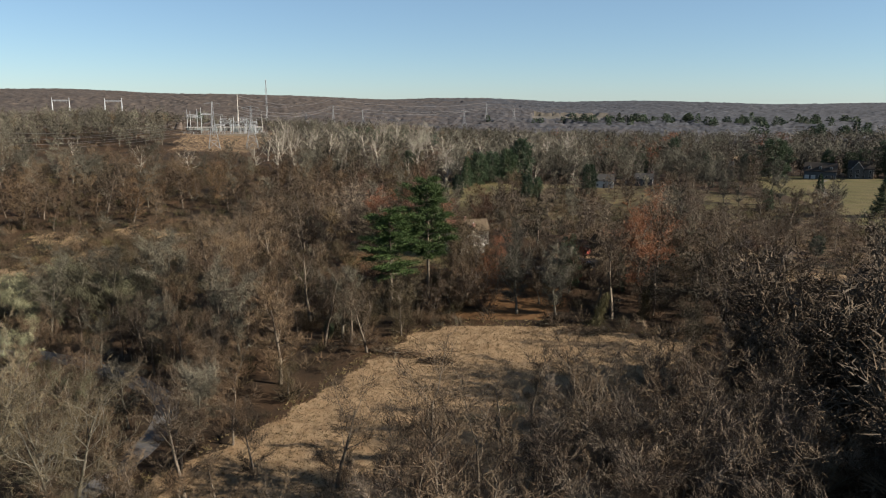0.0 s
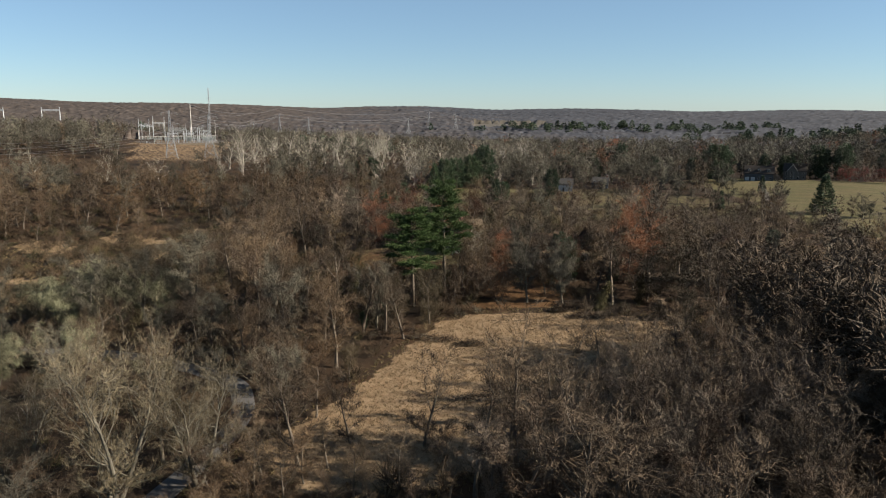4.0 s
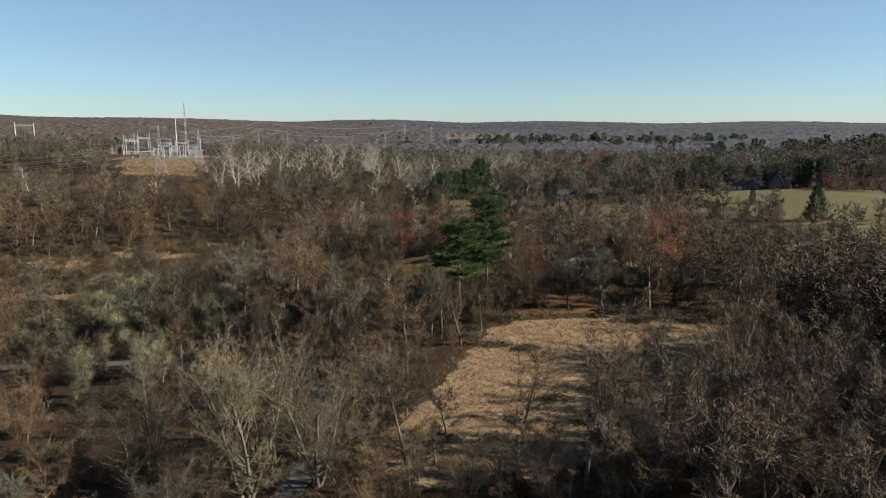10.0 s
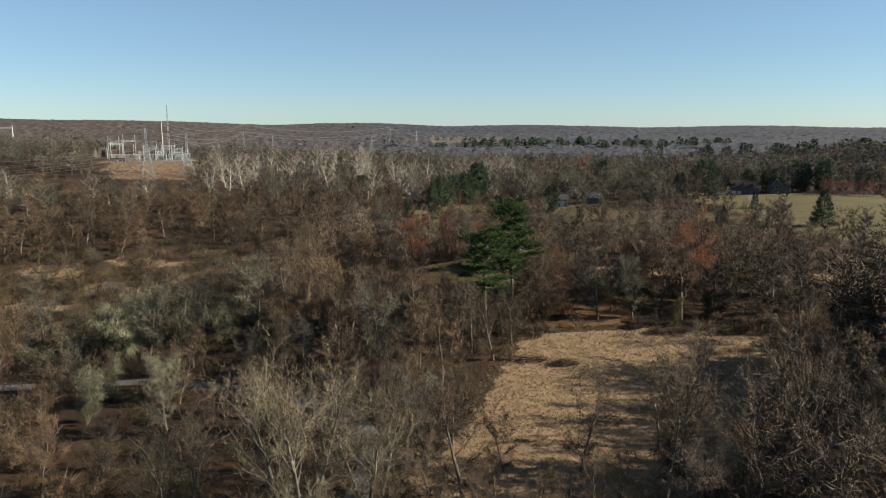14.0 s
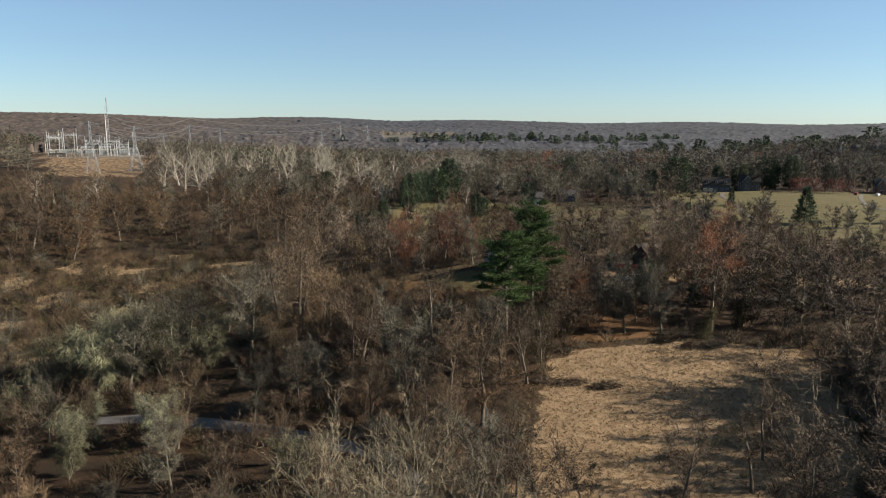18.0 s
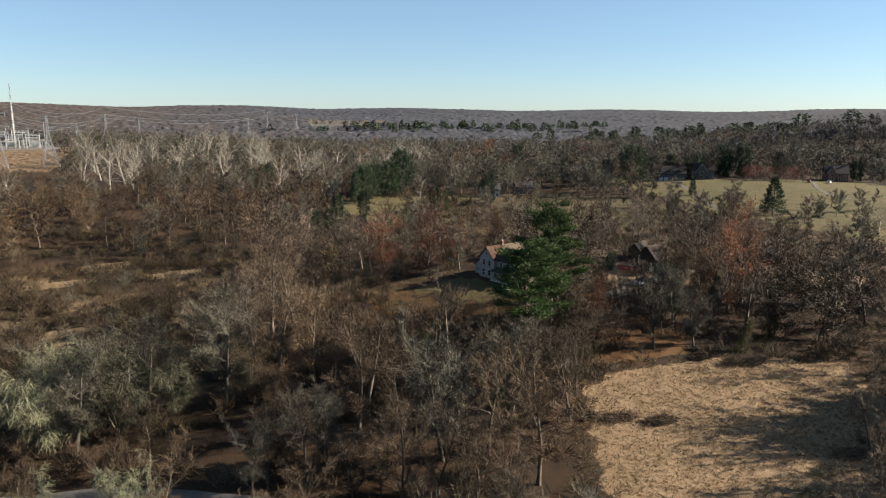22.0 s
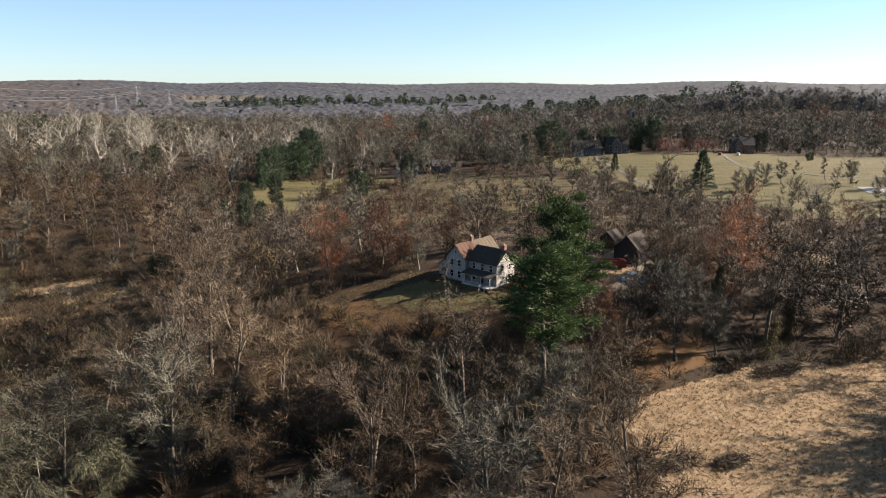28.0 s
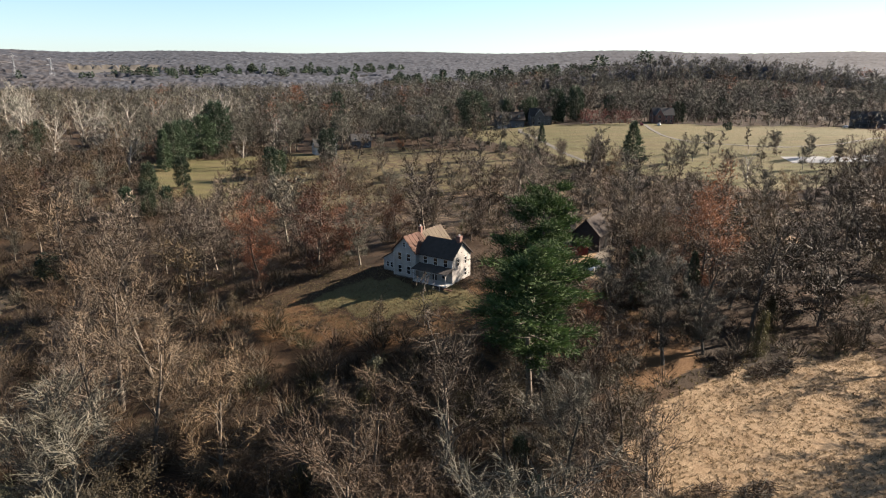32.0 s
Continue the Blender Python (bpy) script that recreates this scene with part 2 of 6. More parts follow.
def height(x, y):
    x, y = np.asarray(x, float), np.asarray(y, float)
    z = 8.5 * knoll(x, y, 30, 215, 85, 52) + 7.0 * knoll(x, y, 270, 400, 110, 110) + 6 * knoll(x, y, 340, 260, 90, 70)
    z = z - 8.5 * knoll(x, y, -135, 235, 85, 95) + 20 * knoll(x, y, -262, 705, 250, 150) + 6 * knoll(x, y, -180, 430, 120, 90) + 9 * knoll(x, y, -390, 640, 120, 120) + 32 * knoll(x, y, 690, 590, 230, 200)
    z = z - 4.0 * knoll(x, y, -27, 182, 12, 22)
    r, a = np.hypot(x, y), np.degrees(np.arctan2(x, y))
    skyline = 0.62 * sm((14 - a) / 45) + 0.05 * np.sin(np.radians(a * 9)) + 0.06 * np.sin(np.radians(a * 23 + 40))
    far = sm((r - 1300) / 2400) * (36 + np.tan(np.radians(skyline)) * 3700)
    rolling = 8 * np.sin(x / 310 + 1) * np.sin(y / 270 + 0.5) * sm((r - 600) / 700)
    return z + far + rolling + 0.5 * np.sin(x / 23) * np.sin(y / 31)


def inside(poly, x, y):
    """Which of the points lie in the polygon."""
    x, y = np.asarray(x, float), np.asarray(y, float)
    res = np.zeros(x.shape, bool)
    for (x0, y0), (x1, y1) in zip(poly, poly[1:] + poly[:1]):
        cross = ((y0 > y) != (y1 > y)) & (x < (x1 - x0) * (y - y0) / ((y1 - y0) or 1e-9) + x0)
        res ^= cross
    return res


FIELD = [(-5, 148), (5, 151), (23, 151), (36, 148), (52, 142), (45, 128), (36, 112), (25, 95), (8, 82), (-12, 76), (-30, 75),
         (-40, 86), (-31, 100), (-22, 113), (-16, 128)]
ROUGH = [(-168, 240), (-124, 178), (-100, 186), (-72, 197), (-66, 240), (-58, 272), (-60, 306), (-118, 314), (-172, 292)]
GOLD = [(-76, 288, 11, 4.5), (-109, 292, 11, 4), (-142, 235, 12, 5), (-118, 192, 8, 4), (-103, 240, 7, 4), (-90, 264, 5, 3), (-130, 266, 6, 3)]
HOUSE_LAWN = [(-20, 216), (-16, 206), (-8, 196), (4, 188), (8, 196), (2, 204), (-4, 216)]
HOUSE_CLEARING = [(-30, 222), (-26, 209), (-15, 194), (-6, 180), (5, 178), (12, 198), (-2, 224)]
LEAF_STREWN = [(-36, 224), (-32, 206), (-16, 188), (-6, 170), (10, 164), (30, 158), (32, 172), (16, 200)]
YARD = [(26, 182), (46, 186), (60, 198), (54, 212), (40, 206), (28, 194)]
YARD_EAST = [(86, 182), (112, 184), (110, 194), (90, 194)]
LEAFY = [(0, 154), (24, 154), (25, 161), (16, 165), (6, 162)]
LAWN_EAST = [(176, 330), (172, 290), (176, 240), (184, 226), (204, 224), (308, 238), (420, 275), (400, 320), (304, 390), (262, 402),
             (226, 441), (208, 462), (188, 455), (180, 405), (178, 360)]
LAWN_NORTH = [(0, 384), (6, 345), (24, 350), (38, 410), (88, 417), (88, 427), (20, 430), (2, 420)]
SLOPE = [(-275, 760), (-256, 690), (-246, 640), (-218, 572), (-165, 556), (-148, 596), (-156, 660), (-150, 760)]
OPEN_WOOD = [(30, 222), (66, 200), (130, 172), (195, 236), (186, 320), (130, 430), (10, 445), (-12, 340), (10, 262)]
RAVINE = [(-50, 165), (-12, 146), (8, 172), (-8, 200), (-28, 226), (-44, 218)]
LOW_GROWTH = [(-330, 560), (-250, 440), (-85, 440), (-110, 590)]
FAR_FIELDS = [[(200, 1640), (380, 1640), (420, 1860), (230, 1860)], [(236, 630), (300, 636), (300, 690), (240, 682)]]
ROAD = [(-170, 150), (-130, 149), (-100, 147), (-82, 141), (-62, 128), (-46, 114), (-43, 100), (-45.5, 88), (-50, 74), (-58, 56), (-72, 35), (-92, 0)]
YARD_DRIVE = [(20, 184), (30, 189), (42, 193), (62, 207), (90, 205)]


def golden(x, y, grow=1.0):
    """Which points lie in the open patches of the rough ground."""
    res = np.zeros(np.shape(x), bool)
    for cx0, cy0, rx, ry in GOLD:
        res |= ((x - cx0) / (rx * grow)) ** 2 + ((y - cy0) / (ry * grow)) ** 2 < 1
    return res


def near_line(line, x, y):
    x, y = np.asarray(x, float), np.asarray(y, float)
    best = np.full(x.shape, 1e9)
    for (x0, y0), (x1, y1) in zip(line, line[1:]):
        dx, dy = x1 - x0, y1 - y0
        k = np.clip(((x - x0) * dx + (y - y0) * dy) / (dx * dx + dy * dy), 0, 1)
        best = np.minimum(best, np.hypot(x - x0 - k * dx, y - y0 - k * dy))
    return best


def axis(lo, a, b, hi, fine):
    mid = list(np.arange(a, b + fine, fine))
    left, right, s = [], [], fine
    v = a
    while v > lo:
        s *= 1.12
        v -= s
        left.append(v)
    v, s = mid[-1], fine
    while v < hi:
        s *= 1.12
        v += s
        right.append(v)
    return np.array(left[::-1] + mid + right)


def tri_mesh(name, verts, tris, mats, index=None, smooth=False):
    me = bpy.data.meshes.new(name)
    n = len(tris)
    me.vertices.add(len(verts))
    me.vertices.foreach_set("co", np.ascontiguousarray(verts, np.float32).ravel())
    me.loops.add(3 * n)
    me.loops.foreach_set("vertex_index", np.ascontiguousarray(tris, np.int32).ravel())
    me.polygons.add(n)
    me.polygons.foreach_set("loop_start", np.arange(0, 3 * n, 3, dtype=np.int32))
    if index is not None:
        me.polygons.foreach_set("material_index", np.ascontiguousarray(index, np.int32))
    if smooth:
        me.polygons.foreach_set("use_smooth", np.ones(n, bool))
    for m in mats:
        me.materials.append(m)
    me.update(calc_edges=True)
    return me


gx, gy = axis(-4700, -170, 230, 4700, 3.5), axis(-1600, 20, 330, 4800, 3.5)
GX, GY = np.meshgrid(gx, gy)
GZ = height(GX, GY)
fx, fy = GX.ravel(), GY.ravel()
near = (np.abs(fx - 30) < 260) & (np.abs(fy - 180) < 260)
bumps = np.array([noise.noise((a / 7, b / 7, 0)) * 0.35 if k else 0 for a, b, k in zip(fx, fy, near)])
nx, ny = len(gx), len(gy)
SHEET = GZ + bumps.reshape(GZ.shape)
ij = np.arange(nx * ny).reshape(ny, nx)
a, b, c, d = ij[:-1, :-1].ravel(), ij[:-1, 1:].ravel(), ij[1:, 1:].ravel(), ij[1:, :-1].ravel()
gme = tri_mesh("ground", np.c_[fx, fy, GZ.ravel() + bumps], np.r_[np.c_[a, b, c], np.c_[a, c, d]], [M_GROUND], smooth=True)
cover = np.zeros((nx * ny, 4), np.float32)
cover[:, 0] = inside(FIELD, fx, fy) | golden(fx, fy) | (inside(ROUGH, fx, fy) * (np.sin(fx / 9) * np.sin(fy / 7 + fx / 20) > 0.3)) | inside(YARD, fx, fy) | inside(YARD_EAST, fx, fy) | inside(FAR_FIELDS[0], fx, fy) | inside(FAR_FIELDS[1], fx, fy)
cover[:, 1] = inside(HOUSE_LAWN, fx, fy) | inside(LAWN_EAST, fx, fy) | inside(LAWN_NORTH, fx, fy)
cover[:, 0] = np.maximum(cover[:, 0], 0.5 * inside(SLOPE, fx, fy))
cover[:, 1] = np.maximum(cover[:, 1], np.where(fy > 300, 0.5, 0.36) * inside(OPEN_WOOD, fx, fy))
cover[:, 0] = np.maximum(cover[:, 0], 0.42 * inside(OPEN_WOOD, fx, fy))
cover[:, 2] = np.maximum(inside(LEAFY, fx, fy) * 1.0, 0.55 * (inside(LEAF_STREWN, fx, fy) & ~inside(HOUSE_LAWN, fx, fy)))
col = gme.color_attributes.new("cover", "FLOAT_COLOR", "POINT")
col.data.foreach_set("color", cover.ravel())
ground = tagged(new("ground", gme), "rolling winter ground of leaf litter, dry grass and lawn", "ground", kind="structure")


def bed(name, line, half, mat, label, lift=0.06):
    """A paved strip that follows the land."""
    pts = []
    for (x0, y0), (x1, y1) in zip(line, line[1:]):
        n = max(2, int(math.hypot(x1 - x0, y1 - y0) / 2))
        pts += [(x0 + (x1 - x0) * i / n, y0 + (y1 - y0) * i / n) for i in range(n)]
    pts.append(line[-1])
    p = np.array(pts)
    for _ in range(6):
        p[1:-1] = (p[:-2] + 2 * p[1:-1] + p[2:]) / 4
    t = np.gradient(p, axis=0)
    t /= np.linalg.norm(t, axis=1)[:, None]
    side = np.c_[-t[:, 1], t[:, 0]] * half
    rows = []
    for k, dz in ((1.12, -0.5), (1.0, lift), (0, lift + 0.06), (-1.0, lift), (-1.12, -0.5)):
        q = p + side * k
        h = np.array([height(*v) + noise.noise((v[0] / 7, v[1] / 7, 0)) * 0.35 for v in q])
        rows.append(np.c_[q, h + dz])
    n = len(p)
    V = np.concatenate(rows)
    F = [(r * n + i, r * n + i + 1, (r + 1) * n + i + 1, (r + 1) * n + i) for r in range(4) for i in range(n - 1)]
    me = bpy.data.meshes.new(name)
    me.from_pydata([tuple(v) for v in V], [], F)
    me.materials.append(mat)
    return tagged(new(name, me), label, "road", kind="structure")


M_ASPHALT = grained("asphalt", (0.0303, 0.0303, 0.031), (0.0658, 0.0658, 0.0687), 0.6, 0.9, 0, 0.3, 20)
M_GRAVEL = grained("gravel", (0.049, 0.0402, 0.0299), (0.1052, 0.088, 0.0669), 0.5, 0.95, 0, 0.5, 12)
bed("road", ROAD, 1.9, M_ASPHALT, "narrow grey asphalt lane through the woods")
bed("driveway", YARD_DRIVE, 1.7, M_GRAVEL, "gravel yard drive behind the old farmhouse")


# ---- trees ----
def tubes(segs, sides):
    """Tapered tubes from rows of p0, p1, r0, r1."""
    s = np.array(segs, float)
    p0, p1, r0, r1 = s[:, 0:3], s[:, 3:6], s[:, 6:7], s[:, 7:8]
    d = p1 - p0
    d /= np.linalg.norm(d, axis=1)[:, None] + 1e-9
    ref = np.where(np.abs(d[:, 2:3]) > 0.9, np.array([[1.0, 0, 0]]), np.array([[0, 0, 1.0]]))
    u = np.cross(d, ref)
    u /= np.linalg.norm(u, axis=1)[:, None] + 1e-9
    w = np.cross(d, u)
    n, rings = len(s), []
    for p, r in ((p0, r0), (p1, r1)):
        for k in range(sides):
            a = 2 * math.pi * k / sides
            rings.append(p + r * (u * math.cos(a) + w * math.sin(a)))
    V = np.stack(rings, 1).reshape(-1, 3)
    base = np.arange(n)[:, None] * 2 * sides
    F = []
    for k in range(sides):
        k2 = (k + 1) % sides
        F += [base + np.array([[k, k2, sides + k2]]), base + np.array([[k, sides + k2, sides + k]])]
    return V, np.concatenate(F)


def slivers(rng, base, way, length, width):
    """Twigs, needles or blades: one long thin face each."""
    n = len(base)
    rnd = rng.normal(size=(n, 3))
    side = np.cross(way, rnd)
    side /= np.linalg.norm(side, axis=1)[:, None] + 1e-9
    side *= (np.asarray(width) * np.ones(n))[:, None] / 2
    tip = base + way * (np.asarray(length) * np.ones(n))[:, None]
    return np.stack([base - side, base + side, tip], 1).reshape(-1, 3), np.arange(3 * n).reshape(n, 3)


def flakes(rng, base, size):
    """Leaves or leaf clumps: small faces turned every way."""
    n = len(base)
    a, b = rng.normal(size=(n, 3)), rng.normal(size=(n, 3))
    a /= np.linalg.norm(a, axis=1)[:, None]
    b = np.cross(a, b)
    b /= np.linalg.norm(b, axis=1)[:, None]
    s = (np.asarray(size) * rng.uniform(0.6, 1.3, n))[:, None]
    return np.stack([base - a * s * 0.5, base + b * s * 0.45, base + a * s * 0.5], 1).reshape(-1, 3), np.arange(3 * n).reshape(n, 3)


def unit(v):
    return v / (np.linalg.norm(v) + 1e-9)


def limb(rng, p, d, length, r, n, up, wob):
    """A bending limb: its segments, and points along it with their directions."""
    segs, nodes = [], []
    for i in range(n):
        d = unit(d + np.array([0, 0, up]) / n + rng.normal(size=3) * wob)
        q = p + d * length / n
        r1 = r * (0.86 if n > 6 else 0.78 if n > 3 else 0.62)
        segs.append((*p, *q, r, r1))
        p, r = q, r1
        nodes.append((p, d, r))
    return segs, nodes


def skeleton_of(rng, h, spread, fork=0.16, limbs=12, up=0.5, stems=1, lean=0.08, droop=0.0, subs=6, wob=0.13, thick=1.0):
    """Trunk, limbs, branches and the seats of the twigs of a bare broadleaf tree."""
    wood, branch, seats = [], [], []
    for s in range(stems):
        a0 = 2 * math.pi * s / stems + rng.uniform(0, 1)
        off = np.array([math.cos(a0), math.sin(a0), 0]) * (0.25 if stems > 1 else 0)
        d0 = unit(np.array([math.cos(a0) * lean * (2.6 if stems > 1 else 1), math.sin(a0) * lean * (2.6 if stems > 1 else 1), 1.0]))
        r0 = 0.02 * h * thick / stems ** 0.4
        sg, nd = limb(rng, off - d0 * 0.6, d0, h * 0.86, r0, 8, 0.12, 0.05)
        wood += sg
        nl = max(4, limbs // (stems if stems < 3 else 2))
        for k in range(nl):
            f = fork + (0.97 - fork) * (k + rng.uniform(0, 0.8)) / nl
            i = min(7, int(f * 8))
            p, d, r = nd[i]
            p = p - d * rng.uniform(0, 1) * h * 0.86 / 8
            az = a0 + k * 2.4 + rng.uniform(-0.5, 0.5)
            out = np.array([math.cos(az), math.sin(az), 0])
            prof = math.sin(math.pi * min(1, 0.30 + 0.75 * (1 - (f - fork) / (1 - fork))))
            ln = spread * (0.55 + 0.6 * prof) * rng.uniform(0.75, 1.15)
            d = unit(out * (1.0 - 0.45 * f) + np.array([0, 0, 0.35 + 0.75 * f]))
            ls, ln_nodes = limb(rng, p, d, ln, max(0.05, r * 0.6), 5, up * 0.72, wob * 1.2)
            wood += ls
            for m in range(subs):
                j = min(4, 1 + int(m * 4 / subs))
                p2, d2, r2 = ln_nodes[j]
                d3 = unit(d2 * 0.55 + rng.normal(size=3) * 0.85 + np.array([0, 0, 0.1]))
                bs, bn = limb(rng, p2, d3, ln * rng.uniform(0.28, 0.5), max(0.028, r2 * 0.6), 3, up * 0.7 - droop, wob * 1.3)
                branch += bs
                seats += bn
            seats += ln_nodes[2:]
        seats += nd[5:]
    return wood, branch, seats


def twigs(rng, seats, per, length, width, up=0.25, droop=0.0, spread=0.9):
    P = np.array([s[0] for s in seats])
    D = np.array([s[1] for s in seats])
    i = rng.integers(0, len(P), per)
    way = D[i] * 0.75 + rng.normal(size=(per, 3)) * spread * 0.6 + np.array([0, 0, up - 0.05 - 1.6 * droop])
    way /= np.linalg.norm(way, axis=1)[:, None]
    base = P[i] - D[i] * rng.uniform(0, 0.9, per)[:, None] + rng.normal(size=(per, 3)) * 0.22
    return slivers(rng, base, way, length * rng.uniform(0.5, 1.35, per), width)


def merge(parts):
    V, F, k = [], [], 0
    for v, f in parts:
        V.append(v)
        F.append(f + k)
        k += len(v)
    return np.concatenate(V), np.concatenate(F)


def broadleaf(seed, grade, h=15, spread=4.5, n_twigs=2400, tw=0.046, tl=1.3, leaf=0, leaf_size=0.25, droop=0.0, **kw):
    """Wood and crown of a tree in one of four grades of fineness (0 near, 3 far)."""
    rng = np.random.default_rng(seed)
    wood, branch, seats = skeleton_of(rng, h, spread, droop=droop, **kw)
    share, wide = ((1.1, 1.15), (0.8, 1.75), (0.36, 3.0), (0.075, 7.0))[grade]
    trunk = [q for q in wood if q[6] > 0.0085 * h] or wood[:6]
    limbs = [q for q in wood if q[6] <= 0.0085 * h]
    cr = []
    if grade == 0:
        w = merge([tubes(trunk, 5), tubes(limbs, 3), tubes(branch, 3)])
    elif grade == 1:
        w = tubes(wood, 3)
    elif grade == 2:
        w = tubes(trunk, 3)
    else:
        w = tubes([(*q[:6], q[6], q[7]) for q in wood[:4]], 3)
    for rows in ([], [branch], [branch[::3], limbs], [limbs] if kw.get("thick", 1) > 1.3 else [])[grade]:
        b = np.array(rows)
        way = b[:, 3:6] - b[:, 0:3]
        ln = np.linalg.norm(way, axis=1)
        w = merge([w, slivers(rng, b[:, 0:3], way / ln[:, None], ln * 1.35, b[:, 6] * 2.6)])
    cr.append(twigs(rng, seats, int(n_twigs * share), tl * (0.85, 0.88, 1.0, 1.2)[grade], tw * wide, droop=droop))
    if leaf:
        P = np.array([q[0] for q in seats])
        i = rng.integers(0, len(P), int(leaf * (1, 0.7, 0.24, 0.05)[grade]))
        cr.append(flakes(rng, P[i] + rng.normal(size=(len(i), 3)) * 0.55, leaf_size * (1, 1.3, 1.8, 4.2)[grade]))
    return w, merge(cr)


def conifer(seed, grade, h=14, spread=3.0, kind="cone", n=7500):
    """A spruce, cedar or pine: trunk, whorled boughs and needle tufts."""
    rng = np.random.default_rng(seed)
    wood = limb(rng, np.array([0, 0, -0.5]), np.array([0, 0, 1.0]), h * 0.97, 0.018 * h, 8, 0, 0.012)[0]
    lo = {"cone": 0.06, "round": 0.08, "pine": 0.40, "hedge": 0.02}[kind]
    boughs, base, way = [], [], []
    nb = {"pine": 50, "cone": 80, "round": 80, "hedge": 70}[kind]
    for k in range(nb):
        f = lo + (0.985 - lo) * (k + rng.uniform(0, 1)) / nb
        if kind == "pine":
            f = lo + (0.985 - lo) * (round((k / nb) * 10) / 10 + rng.uniform(-0.014, 0.014))
        g = (f - lo) / (1 - lo)
        if kind == "cone":
            ln = spread * (1 - g) ** 0.8 + 0.25
        elif kind == "pine":
            ln = spread * (0.6 + 1.35 * g if g < 0.3 else 1.16 * (1 - g) ** 0.42) * (0.78 + 0.36 * math.sin(g * 41)) * rng.uniform(0.7, 1.2) + 0.55
        else:
            ln = spread * math.sqrt(max(0.03, 1 - (2 * g - 0.85) ** 2 / 1.4))
        az = k * 2.4 + rng.uniform(-0.6, 0.6)
        ln *= rng.uniform(0.75, 1.12)
        d = unit(np.array([math.cos(az), math.sin(az), (-0.12 + 0.5 * g) if kind != "pine" else 0.05 + 0.5 * g]))
        p = np.array([0, 0, f * h])
        sg, nd = limb(rng, p, d, ln, max(0.03, 0.006 * h * (1 - g) + 0.02), 4, 0.10, 0.06)
        boughs += sg
        m = max(4, int(n / nb * (0.35 + ln / spread) / 1.1))
        s = rng.uniform(0.22, 1.05, m) ** 0.8
        ends = np.array([p] + [q for q, _, _ in nd])
        at = np.clip(s, 0, 0.999) * 4
        i0 = at.astype(int)
        pts = ends[i0] + (ends[np.minimum(i0 + 1, 4)] - ends[i0]) * (at - i0)[:, None]
        if kind == "pine":
            seats_ = pts[rng.integers(0, m, max(3, m // 60))]
            pts = seats_[rng.integers(0, len(seats_), m)] + rng.normal(size=(m, 3)) * np.array([0.55, 0.55, 0.15])
        sidev = unit(np.cross(d, [0, 0, 1.0]))
        lat = rng.normal(size=m) * (0.16 if kind == "pine" else 0.30) * ln * (1.15 - s)
        pts = pts + sidev * lat[:, None] + np.array([0, 0, 1.0]) * (rng.normal(size=m) * 0.16 * (1 if kind == "pine" else 1.7))[:, None]
        wy = d * 0.8 + sidev * np.sign(lat)[:, None] * 0.5 + rng.normal(size=(m, 3)) * 0.55 + np.array([0, 0, 0.25])
        base.append(pts)
        way.append(wy / np.linalg.norm(wy, axis=1)[:, None])
    base, way = np.concatenate(base), np.concatenate(way)
    keep = rng.permutation(len(base))[: int(len(base) * (1, 0.5, 0.25, 0.06)[grade])]
    base, way = base[keep], way[keep]
    k = (1, 1.7, 2.4, 4.4)[grade]
    cr = slivers(rng, base, way, (0.75 if kind == "pine" else 0.6) * (1 + 0.3 * (k - 1)) * rng.uniform(0.6, 1.3, len(base)), 0.15 * k)
    return (tubes(wood, 5 if grade == 0 else 3) if grade else merge([tubes(wood, 6), tubes(boughs, 3)])), cr


def shrub(seed, h=2.5, r=1.6, n=110, w=0.05, leaf=0):
    rng = np.random.default_rng(seed)
    az, out = rng.uniform(0, 2 * math.pi, n), np.sqrt(rng.uniform(0, 1, n))
    base = np.c_[np.cos(az) * out * r * 0.6, np.sin(az) * out * r * 0.6, rng.uniform(0, 0.55, n) * h * (1 - 0.5 * out)]
    way = np.c_[np.cos(az) * out, np.sin(az) * out, np.full(n, 0.9)] + rng.normal(size=(n, 3)) * 0.45
    way /= np.linalg.norm(way, axis=1)[:, None]
    parts = [slivers(rng, base, way, h * 0.5 * rng.uniform(0.6, 1.3, n), w)]
    if leaf:
        i = rng.integers(0, n, leaf)
        parts.append(flakes(rng, base[i] + way[i] * (h * 0.3) + rng.normal(size=(leaf, 3)) * 0.3, 0.3))
    return merge(parts)


